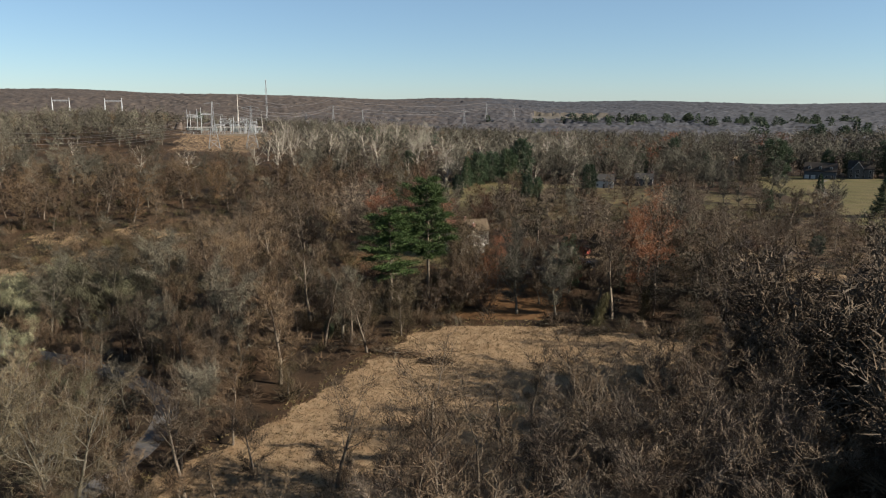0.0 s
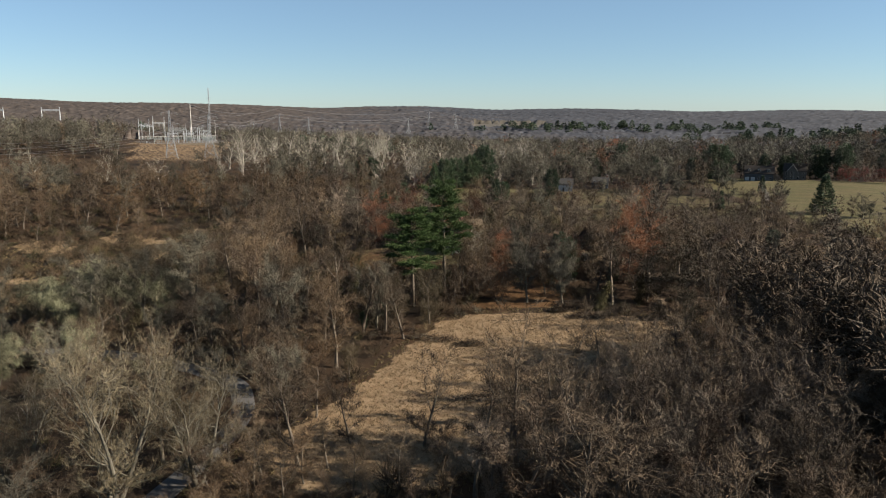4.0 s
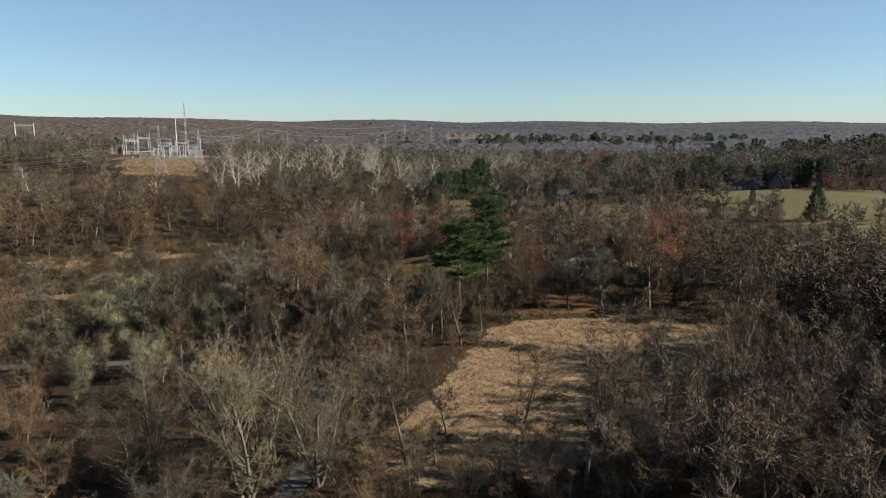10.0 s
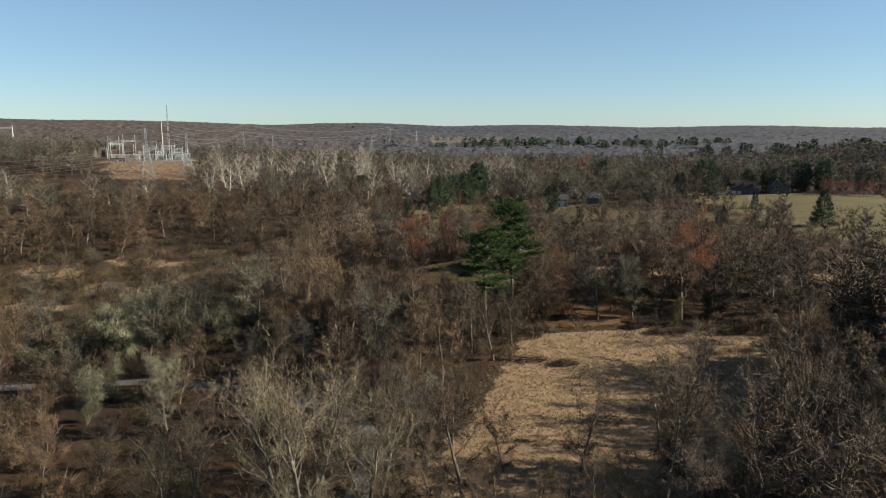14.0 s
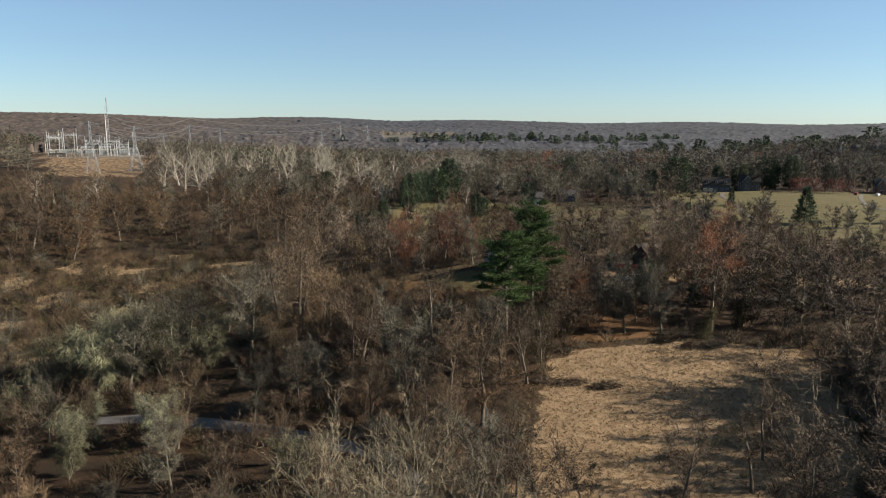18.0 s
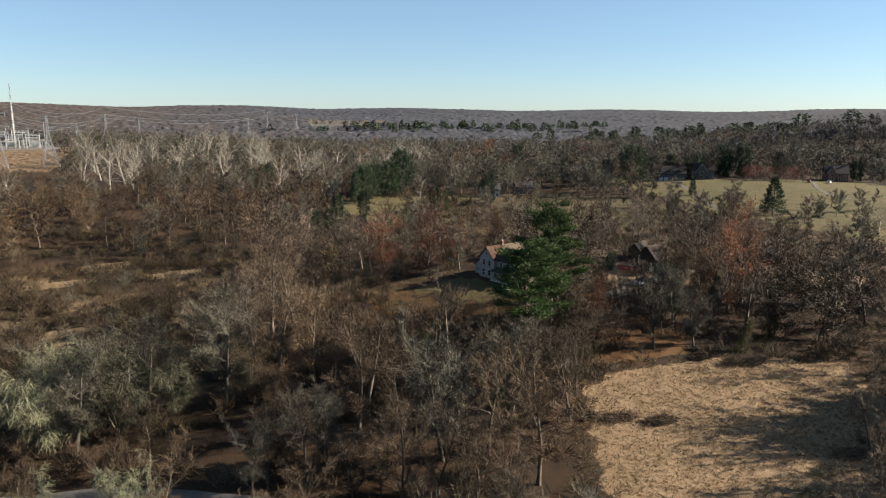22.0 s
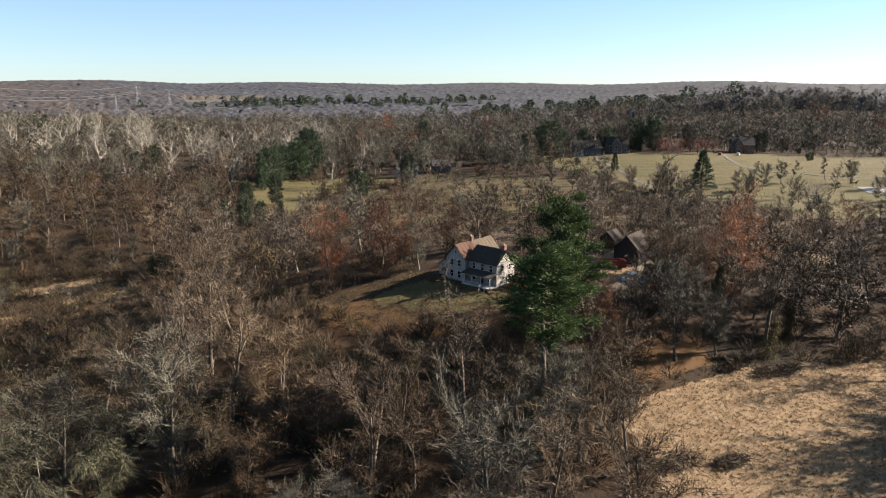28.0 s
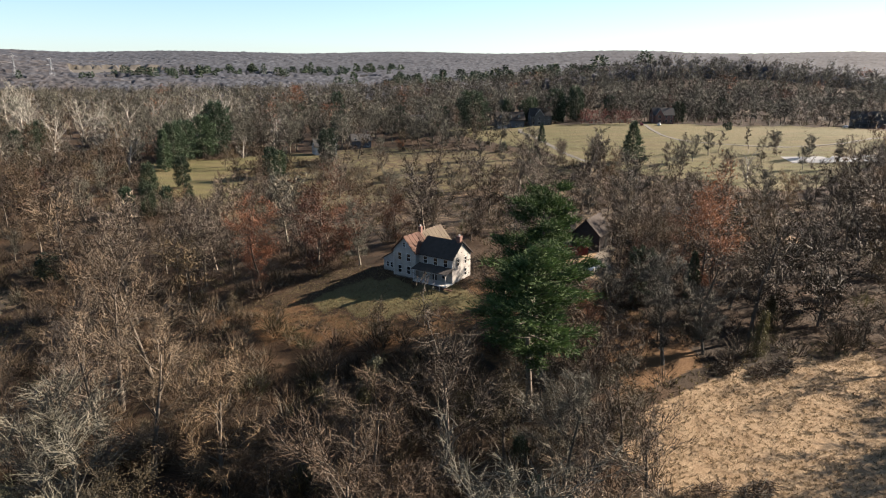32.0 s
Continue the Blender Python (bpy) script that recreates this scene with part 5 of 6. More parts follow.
def chimney(parent, x, y, z0, z1, s=0.7, mat=None):
    c = part("chimney", boxes([(x - s / 2, x + s / 2, y - s / 2, y + s / 2, z0, z1), (x - s / 2 - 0.07, x + s / 2 + 0.07, y - s / 2 - 0.07, y + s / 2 + 0.07, z1 - 0.25, z1 + 0.05)]), mat or M_BRICK, parent)
    part("flue", boxes([(x - 0.14, x + 0.14, y - 0.14, y + 0.14, z1, z1 + 0.35)]), M_CONCRETE, c)


# ---- the old farmhouse ----
def farmhouse(x, y, turn):
    h = thing("farmhouse", x, y, turn, "old white farmhouse with rusted tin roof and front porch", "house")
    part("foundation", boxes([(-8.1, 0.08, -0.08, 6.58, -1.2, 0.3), (-13.58, -7.95, -1.28, 11.05, -1.25, 0.28), (-17.55, -13.6, 0.4, 5.6, -1.2, 0.25)]), M_STONE, h)
    part("wall", prism([(0, 0.3), (6.5, 0.3), (6.5, 5.4), (3.25, 8.0), (0, 5.4)], -8.0, 0, "x"), M_WHITE_WALL, h)
    part("wall", prism([(-13.5, 0.3), (-8.02, 0.3), (-8.02, 5.6), (-10.75, 8.4), (-13.5, 5.6)], -1.2, 11, "y"), M_WHITE_WALL, h)
    part("wall", prism([(-17.5, 0.25), (-13.52, 0.25), (-13.52, 5.1), (-17.5, 2.7)], 0.5, 5.5, "y"), M_WHITE_WALL, h)
    gable_roof(h, -7.9, 0, 0, 6.5, 5.4, 8.0, "x", M_DARK_ROOF, 0.4, label="dark worn shingle roof")
    front = [(-13.85, 5.26), (-10.75, 8.42), (-7.65, 5.26), (-7.65, 5.4), (-10.75, 8.58), (-13.85, 5.4)]
    part("roof", prism(front, -1.6, 4.2, "y"), M_RUST_ROOF, h, "rusty orange standing-seam tin roof")
    part("roof", prism(front, 4.22, 11.4, "y"), M_TAN_ROOF, h, "faded tan tin roof")
    for i in range(11):
        yy = -1.4 + i * 1.2
        part("seam", prism([(-10.75, 8.58), (-7.65, 5.4), (-7.65, 5.46), (-10.75, 8.65)], yy, yy + 0.05, "y"), M_RUST_ROOF if yy < 4.1 else M_TAN_ROOF, h)
    part("roof", prism([(-17.9, 2.5), (-13.5, 5.15), (-13.5, 5.3), (-17.9, 2.65)], 0.2, 5.8, "y"), M_DARK_ROOF, h, "dark lean-to roof")
    for xx in (-1.6, -4.0, -6.4):
        window(h, xx, 0, 3.5, 0.85, 1.35, "-y")
    for xx in (-2.0, -6.4):
        window(h, xx, 0, 1.0, 0.85, 1.5, "-y")
    for xx in (-9.7, -11.9):
        window(h, xx, -1.2, 3.6, 0.85, 1.45, "-y")
        window(h, xx, -1.2, 0.95, 0.85, 1.5, "-y")
    window(h, -10.8, -1.2, 6.4, 0.6, 0.8, "-y")
    for xx in (-14.4, -15.4, -16.4):
        window(h, xx, 0.5, 1.05, 0.6, 0.95, "-y")
    for yy in (2.0, 4.6):
        window(h, 0, yy, 3.5, 0.8, 1.3, "+x")
    window(h, 0, 4.6, 1.0, 0.8, 1.4, "+x")
    door = part("door", boxes([(-4.65, -3.7, -0.06, 0.02, 0.4, 2.45)]), M_BROWN_WALL, h, "dark front door")
    part("handle", boxes([(-3.85, -3.8, -0.1, -0.06, 1.35, 1.45)]), M_STEEL, door)
    # corner boards and eaves
    for xx, yy in ((-0.1, -0.03), (-13.52, -1.23), (-8.12, -1.23)):
        part("corner_board", boxes([(xx, xx + 0.13, yy, yy + 0.03, 0.3, 5.3)]), M_WHITE, h)
    # porch
    po = part("porch_floor", boxes([(-7.8, 0.2, -2.5, -0.04, 0.2, 0.36)]), M_WHITE, h, "worn grey porch boards")
    part("porch_roof", prism([(-2.8, 2.75), (-0.02, 3.35), (-0.02, 3.47), (-2.8, 2.87)], -7.9, 0.45, "x"), M_DARK_ROOF, h, "dark sloping porch roof")
    part("porch_beam", boxes([(-7.8, 0.2, -2.5, -2.36, 2.5, 2.72)]), M_WHITE, h)
    for xx in (-7.6, -5.1, -2.5, 0.0):
        p = part("porch_post", boxes([(xx - 0.07, xx + 0.07, -2.48, -2.34, 0.36, 2.5), (xx - 0.11, xx + 0.11, -2.52, -2.3, 2.38, 2.5), (xx - 0.11, xx + 0.11, -2.52, -2.3, 0.36, 0.5)]), M_WHITE, h)
    part("porch_rail", boxes([(-7.5, -2.6, -2.44, -2.38, 1.15, 1.22), (-7.5, -2.6, -2.44, -2.38, 0.5, 0.56)]), M_WHITE, h)
    for i in range(20):
        xx = -7.4 + i * 0.245
        part("baluster", boxes([(xx - 0.02, xx + 0.02, -2.43, -2.39, 0.56, 1.15)]), M_WHITE, h)
    part("lattice", boxes([(-7.8, 0.2, -2.5, -2.44, -0.7, 0.16)]), M_BROWN_WALL, h)
    for i in range(4):
        part("porch_step", boxes([(-1.9, -0.6, -2.8 - 0.3 * i, -2.5 - 0.3 * i, -1.0, 0.18 - 0.19 * i)]), M_BROWN_WALL, h)
    part("handrail", boxes([(-2.0, -1.94, -3.7, -2.5, 0.9, 0.96), (-0.56, -0.5, -3.7, -2.5, 0.9, 0.96), (-2.0, -1.94, -3.7, -3.64, -0.6, 0.9), (-0.56, -0.5, -3.7, -3.64, -0.6, 0.9)]), M_WHITE, h)
    part("loose_board", boxes([(-0.4, 1.9, -3.2, -2.7, 0.0, 0.12)]), M_RUST_ROOF, h, "rusty sheet leaning beside the porch")
    chimney(h, -0.55, 3.25, 6.5, 9.1, 0.8)
    chimney(h, -10.75, 4.2, 7.6, 9.5, 0.65)
    chimney(h, -13.9, 4.6, 3.6, 6.9, 0.55)
    return h


farmhouse(6.0, 199.6, -71.6)


# ---- other houses ----
def house(x, y, turn, w, d, eave, ridge, wall, roof, label, dormers=0, wing=None, garage=0, cols=4, storeys=2, porch=False, name="house", chimneys=1):
    h = thing(name, x, y, turn, label, "house", "houses round the woods")
    part("wall", prism([(-d / 2, -1.5), (d / 2, -1.5), (d / 2, eave), (0, ridge - 0.06), (-d / 2, eave)], -w / 2, w / 2, "x"), wall, h)
    gable_roof(h, -w / 2, w / 2, -d / 2, d / 2, eave, ridge, "x", roof, 0.5, 0.2)
    for s in range(storeys):
        for i in range(cols):
            if garage and s == 0 and i < garage:
                continue
            window(h, -w / 2 + (i + 0.5) * w / cols, -d / 2, 0.9 + 2.8 * s, 1.0, 1.5, "-y")
            if i < 2:
                window(h, w / 2, -d / 4 + i * d / 2, 0.9 + 2.8 * s, 0.9, 1.4, "+x")
                window(h, -w / 2, -d / 4 + i * d / 2, 0.9 + 2.8 * s, 0.9, 1.4, "-x")
    for i in range(garage):
        xx = -w / 2 + (i + 0.5) * w / cols
        part("garage_door", boxes([(xx - 1.2, xx + 1.2, -d / 2 - 0.06, -d / 2 + 0.02, 0, 2.3)]), M_WHITE, h, "white panelled garage door")
    for i in range(dormers):
        xx = -w / 2 + (i + 0.5) * w / dormers
        f = -d / 2 + 0.9
        z = eave + 0.5
        dm = part("dormer", prism([(xx - 0.8, z), (xx + 0.8, z), (xx + 0.8, z + 1.5), (xx, z + 2.3), (xx - 0.8, z + 1.5)], f, f + 2.6, "y"), M_WHITE, h, "white dormer with a small window")
        part("dormer_roof", prism([(xx - 1.0, z + 1.35), (xx, z + 2.32), (xx + 1.0, z + 1.35), (xx + 1.0, z + 1.5), (xx, z + 2.5), (xx - 1.0, z + 1.5)], f - 0.2, f + 2.8, "y"), roof, dm)
        part("dormer_window", boxes([(xx - 0.4, xx + 0.4, f - 0.04, f + 0.02, z + 0.35, z + 1.5)]), M_GLASS, dm)
    if wing:
        wx, ww, wd = wing
        part("wall", prism([(wx - ww / 2, -1.5), (wx + ww / 2, -1.5), (wx + ww / 2, eave), (wx, ridge - 0.3), (wx - ww / 2, eave)], -d / 2 - wd, 0, "y"), wall, h)
        gable_roof(h, -d / 2 - wd, 0, wx - ww / 2, wx + ww / 2, eave, ridge - 0.25, "y", roof, 0.45, 0.2)
        for s in range(storeys):
            window(h, wx, -d / 2 - wd, 0.9 + 2.8 * s, 1.6, 1.6, "-y")
        part("gable_trim", prism([(wx - ww / 2 - 0.4, eave - 0.5), (wx, ridge - 0.35), (wx + ww / 2 + 0.4, eave - 0.5), (wx + ww / 2 + 0.4, eave - 0.25), (wx, ridge - 0.1), (wx - ww / 2 - 0.4, eave - 0.25)], -d / 2 - wd - 0.5, -d / 2 - wd - 0.44, "y"), M_WHITE, h)
    part("door", boxes([(-0.5, 0.5, -d / 2 - 0.06, -d / 2 + 0.02, 0, 2.1)]), M_BROWN_WALL, h)
    if porch:
        part("porch_roof", prism([(-d / 2 - 2.2, 2.6), (-d / 2, 3.1), (-d / 2, 3.25), (-d / 2 - 2.2, 2.75)], -w / 2, w / 2, "x"), roof, h)
        for i in range(5):
            xx = -w / 2 + 0.2 + i * (w - 0.4) / 4
            part("porch_post", boxes([(xx - 0.1, xx + 0.1, -d / 2 - 2.1, -d / 2 - 1.9, -0.5, 2.62)]), M_WHITE, h)
    for i in range(chimneys):
        chimney(h, (-w / 2 + 0.8) if i else (w / 2 - 0.8), 0.6, eave, ridge + 1.2, 1.0)
    return h


house(183, 466, -20, 11, 9, 6.0, 9.6, M_STONE, M_GREY_ROOF, "grey stone house with a tall gabled roof among trees", wing=(0, 5, 1.5), cols=3)
house(226, 428, -30, 17, 9, 5.0, 9.2, M_SLATE_WALL, M_DARK_ROOF, "dark house with white dormers above the lawn", dormers=3, garage=2, cols=5, storeys=1)
house(248, 424, -32, 13, 10, 6.2, 10.2, M_STONE, M_DARK_ROOF, "dark two-storey house with a gabled front", wing=(-1.5, 5.5, 1.6), cols=4)
house(318, 384, -38, 13, 10, 5.4, 9.5, M_BRICK, M_GREY_ROOF, "brick house with white gable trim beside red trees", wing=(-3, 5, 1.5), cols=4)
house(434, 308, -62, 20, 11, 5.8, 10.5, M_SLATE_WALL, M_GREY_ROOF, "large grey house with a porch above the lawn", dormers=2, wing=(5, 6, 2), cols=5, porch=True)
house(96, 424, -14, 11, 8, 4.6, 7.6, M_WHITE, M_GREY_ROOF, "white house half hidden by bare trees", cols=3)
house(122, 432, -20, 10, 8, 4.2, 7.0, M_SLATE_WALL, M_GREY_ROOF, "pale grey house half hidden by bare trees", cols=3)
house(14, 520, -5, 14, 9, 3.2, 6.0, M_WHITE, M_GREY_ROOF, "low white house behind a tan-leaved tree", cols=4, storeys=1)
house(142, 640, -14, 12, 9, 5.4, 8.6, M_WHITE, M_GREY_ROOF, "white house beyond the bare woods", cols=4)
for i, (hx_, hy_, t) in enumerate(FAR_HOUSES):
    house(hx_, hy_, t, 13, 9, 5.4, 8.8, M_WHITE if i % 3 else M_STONE, M_GREY_ROOF, "distant pale house among the far woods", cols=4, chimneys=1)


# ---- outbuildings, container and car behind the farmhouse ----
def shed(x, y, turn, w, d, eave, ridge, wall, roof, label):
    h = thing("shed", x, y, turn, label, "shed")
    part("wall", prism([(-d / 2, -1), (d / 2, -1), (d / 2, eave), (0, ridge - 0.04), (-d / 2, eave)], -w / 2, w / 2, "x"), wall, h)
    gable_roof(h, -w / 2, w / 2, -d / 2, d / 2, eave, ridge, "x", roof, 0.4, 0.16)
    part("door", boxes([(-w / 2 - 0.06, -w / 2 + 0.02, -1.1, 1.1, -0.2, 2.3)]), M_BROWN_WALL, h)
    part("door", boxes([(-1.0, 1.0, -d / 2 - 0.06, -d / 2 + 0.02, -0.2, 2.1)]), M_GREY_ROOF, h)
    return h


shed(48.5, 202, 22, 8.5, 6.5, 3.4, 6.6, M_BROWN_WALL, M_BARN_ROOF, "dark timber barn with a steep brown roof")
shed(52, 214, 22, 5, 4, 2.6, 4.4, M_BROWN_WALL, M_BARN_ROOF, "small dark timber outbuilding")
shed(96.5, 209, -52, 14, 6, 3.0, 4.6, M_BROWN_WALL, M_BROWN_WALL, "long low shed with a dark roof")


def container(x, y, turn):
    c = thing("roll_off_container", x, y, turn, "red open-topped roll-off waste container with ribbed sides", "container")
    part("floor_pan", boxes([(-3.2, 3.2, -1.15, 1.15, 0.25, 0.4)]), M_RED_PAINT, c)
    for yy in (-1.2, 1.12):
        sd = part("side", boxes([(-3.2, 3.2, yy, yy + 0.08, 0.25, 1.75)]), M_RED_PAINT, c)
        for i in range(10):
            xx = -3.1 + i * 0.68
            part("rib", boxes([(xx, xx + 0.1, yy + (-0.1 if yy < 0 else 0.08), yy + (0 if yy < 0 else 0.18), 0.25, 1.7)]), M_RED_PAINT, sd)
        part("rim", boxes([(-3.25, 3.25, yy - 0.06, yy + 0.14, 1.75, 1.87)]), M_RED_PAINT, c)
    for xx in (-3.25, 3.17):
        part("end", boxes([(xx, xx + 0.08, -1.2, 1.2, 0.25, 1.75)]), M_RED_PAINT, c)
    for yy in (-0.6, 0.5):
        part("skid", boxes([(-3.2, 3.2, yy, yy + 0.12, 0.05, 0.25)]), M_RUBBER, c)
    for xx in (-2.6, 2.6):
        rods("roller", [((xx, -1.05, 0.12), (xx, 1.05, 0.12), 0.13)], 8, M_STEEL, c)


container(38.6, 198.8, -33)


def car(x, y, turn, paint, label, s=1.0):
    c = thing("car", x, y, turn, label, "car", "parked cars")
    c.scale = (s, s, s)
    body = [(-2.3, 0.35), (2.25, 0.35), (2.3, 0.75), (2.15, 0.95), (1.1, 1.05), (0.45, 1.62), (-1.7, 1.66), (-2.25, 1.1)]
    V, F = prism(body, -0.9, 0.9, "y")
    part("body", (V, F), paint, c, bevel=0.06)
    part("windscreen", prism([(0.52, 1.58), (1.1, 1.08), (1.14, 1.1), (0.56, 1.62)], -0.75, 0.75, "y"), M_GLASS, c)
    part("rear_window", prism([(-1.74, 1.6), (-2.2, 1.14), (-2.24, 1.16), (-1.78, 1.62)], -0.72, 0.72, "y"), M_GLASS, c)
    for yy in (-0.925, 0.9):
        part("side_window", boxes([(-1.6, 0.45, yy, yy + 0.025, 1.1, 1.52)]), M_GLASS, c)
        for xx in (-1.4, 1.4):
            wv, wf = tubes([(xx, yy + 0.12 if yy < 0 else yy - 0.1, 0.34, xx, yy - 0.02 if yy < 0 else yy + 0.05, 0.34, 0.34, 0.34)], 12)
            k = len(wv)
            wf = np.r_[wf, [[12, 12 + i, 13 + i] for i in range(1, 11)]]
            w = new("wheel", tri_mesh("wheel", wv, wf, [M_RUBBER]))
            w.parent = c
        part("headlight", boxes([(2.2, 2.32, yy * 0.75 - 0.12, yy * 0.75 + 0.12, 0.72, 0.86)]), M_WHITE, c)
    return c


car(36.5, 190.5, 200, M_CAR_WHITE, "white car parked on the gravel yard")
car(38.5, 187.5, 195, M_CAR_DARK, "dark car parked on the gravel yard", 1.08)
car(300, 372, 30, M_CAR_WHITE, "white car parked by the brick house")
car(408, 309, -60, M_CAR_WHITE, "white car parked by the large grey house")
car(404, 304, -60, M_CAR_DARK, "dark car parked by the large grey house")
car(288, 376, 40, M_RED_PAINT, "red car parked under the red trees")

# ---- the lawns ----
M_TRACK = grained("worn_pale_track", (0.035, 0.0336, 0.0308), (0.0595, 0.056, 0.049), 0.4, 0.95, 0, 0.3, 8)
bed("lane", [(300, 384), (276, 360), (258, 338), (252, 318), (262, 297), (275, 276), (300, 262), (340, 258)], 1.1, M_TRACK, "asphalt drive that winds over the lawn")
bed("lane", [(226, 418), (214, 405), (200, 372), (184, 340), (176, 318)], 1.2, M_TRACK, "asphalt drive below the dark house")
bed("court", [(247, 262), (262, 250), (278, 236), (300, 222)], 6.5, M_COURT, "grey paved court on the lawn edge", 0.12)
fence = thing("fence", 262, 238, -40, "low dark fence round the paved court", "fence")
for i in range(16):
    xx = -16 + i * 32 / 15
    part("post", boxes([(xx - 0.06, xx + 0.06, -10.06, -9.94, -0.6, 1.5)]), M_BROWN_WALL, fence)
for z in (0.5, 1.0, 1.4):
    part("rail", boxes([(-16, 16, -10.03, -9.97, z - 0.05, z + 0.05)]), M_BROWN_WALL, fence)
rail_fence = thing("fence", 150, 236, -22, "weathered post and rail fence at the lawn's edge", "fence")
for i in range(18):
    xx = i * 2.6
    dz = float(height(150 + xx * 0.927, 236 - xx * 0.375)) - float(height(150, 236))
    part("post", boxes([(xx - 0.07, xx + 0.07, -0.07, 0.07, dz - 0.4, dz + 1.15)]), M_BROWN_WALL, rail_fence)
    part("rail", boxes([(xx, xx + 2.6, -0.03, 0.03, dz + 0.75, dz + 0.87)]), M_BROWN_WALL, rail_fence)

lrng = np.random.default_rng(31)
for i in range(26):  # single trees on the near side of the wide lawn
    x, y = lrng.uniform(172, 300), lrng.uniform(224, 330)
    if inside(LAWN_EAST, x, y) and near_line([(300, 262), (340, 258)], x, y) > 6 and y < 318 - 0.25 * (x - 172):
        kind = ("bare", "grey", "slim")[i % 3]
        tree_thing(kind, i % 4, x, y, lrng.uniform(0.55, 0.9), i, "lawn_tree", TREE_LABELS[kind], "tree", "single trees on the lawn", grade=1)
for i in range(8):
    tree_thing("oak", i % 3, 266 + i * 3.2, 405 - i * 3.4, 0.7, i * 1.3, "ornamental_tree", "rounded ornamental tree with dark red leaves", "tree", "row of red trees", 0.85, M_RED_LEAF)
for i, (x, y, sc) in enumerate(((16, 512, 0.9), (21, 517, 0.7), (128, 402, 0.5))):
    tree_thing("oak", i, x, y, sc, i, "ornamental_tree", "rounded tree with tan-gold dead leaves", "tree", "", 0.9, M_GOLD_LEAF if i < 2 else M_OAK_LEAF, grade=1)
for i, (kind, x, y, sc, st) in enumerate((("holly", 262, 424, 1.9, 1.0), ("holly", 270, 430, 1.7, 1.0), ("holly", 284, 428, 1.6, 1.2), ("holly", 192, 452, 1.3, 1.0), ("holly", 214, 452, 1.4, 1.1), ("holly", 172, 470, 1.3, 1.1), ("holly", 336, 384, 1.2, 1.0), ("spruce", 195, 368, 0.8, 1.0), ("holly", 384, 400, 0.9, 0.8), ("holly", 318, 336, 0.55, 0.8), ("holly", 403, 396, 1.2, 1.1), ("holly", 372, 392, 0.8, 1.0), ("holly", 300, 412, 1.2, 1.2), ("holly", 262, 446, 1.4, 1.0), ("holly", 240, 446, 1.3, 1.1),
        ("holly", 416, 398, 0.9, 1.0), ("holly", 360, 372, 0.4, 0.8), ("holly", 336, 350, 0.35, 0.7), ("holly", -22, 332, 0.75, 1.1), ("holly", -17, 327, 0.8, 1.2), ("holly", -10, 330, 0.7, 1.1), ("holly", -2, 334, 0.6, 1.2),
        ("holly", 44, 372, 1.0, 1.15), ("holly", 50, 376, 0.8, 1.2), ("holly", -33, 491, 1.1, 1.0), ("holly", -24, 506, 1.2, 1.0), ("holly", -18, 523, 1.2, 1.0), ("holly", 150, 602, 1.2, 0.9),
        ("holly", 158, 598, 1.2, 0.9), ("holly", 166, 594, 1.2, 0.9), ("holly", 174, 588, 1.2, 0.9), ("holly", 182, 566, 1.6, 1.2), ("spruce", 205, 580, 1.0, 1.0), ("spruce", 212, 584, 0.9, 1.0),
        ("spruce", 44, 172, 0.62, 1.2), ("holly", 36, 205, 0.3, 1.0), ("holly", -20, 152, 0.35, 1.1), ("holly", -24, 145, 0.3, 1.2))):
    tree_thing(kind, i % 3, x, y, sc, i, "spruce_tree" if kind == "spruce" else "evergreen_tree", TREE_LABELS[kind], "tree", "", st, grade=0 if y < 210 else 1)


# ---- far evergreens ----
erng = np.random.default_rng(21)
rows = [("holly", i % 3, -95 + i * 6 + erng.uniform(-2, 2), 716 + erng.uniform(-8, 8), erng.uniform(1.1, 1.5), erng.uniform(0, 6)) for i in range(17)]
for cx_, cy_, n, rx, ry in ((420, 1540, 46, 160, 45), (640, 1420, 34, 110, 60), (560, 960, 26, 70, 60), (560, 660, 10, 40, 40), (-420, 1100, 8, 120, 40), (860, 900, 12, 90, 120), (520, 760, 14, 60, 40)):
    rows += [("holly" if erng.uniform() < 0.6 else "spruce", int(erng.integers(0, 3)), cx_ + erng.normal() * rx, cy_ + erng.normal() * ry, erng.uniform(1.6, 2.8), erng.uniform(0, 6)) for _ in range(n)]
joined("far_evergreens", rows, 3, "dark evergreen groves among the far bare woods", "woods")


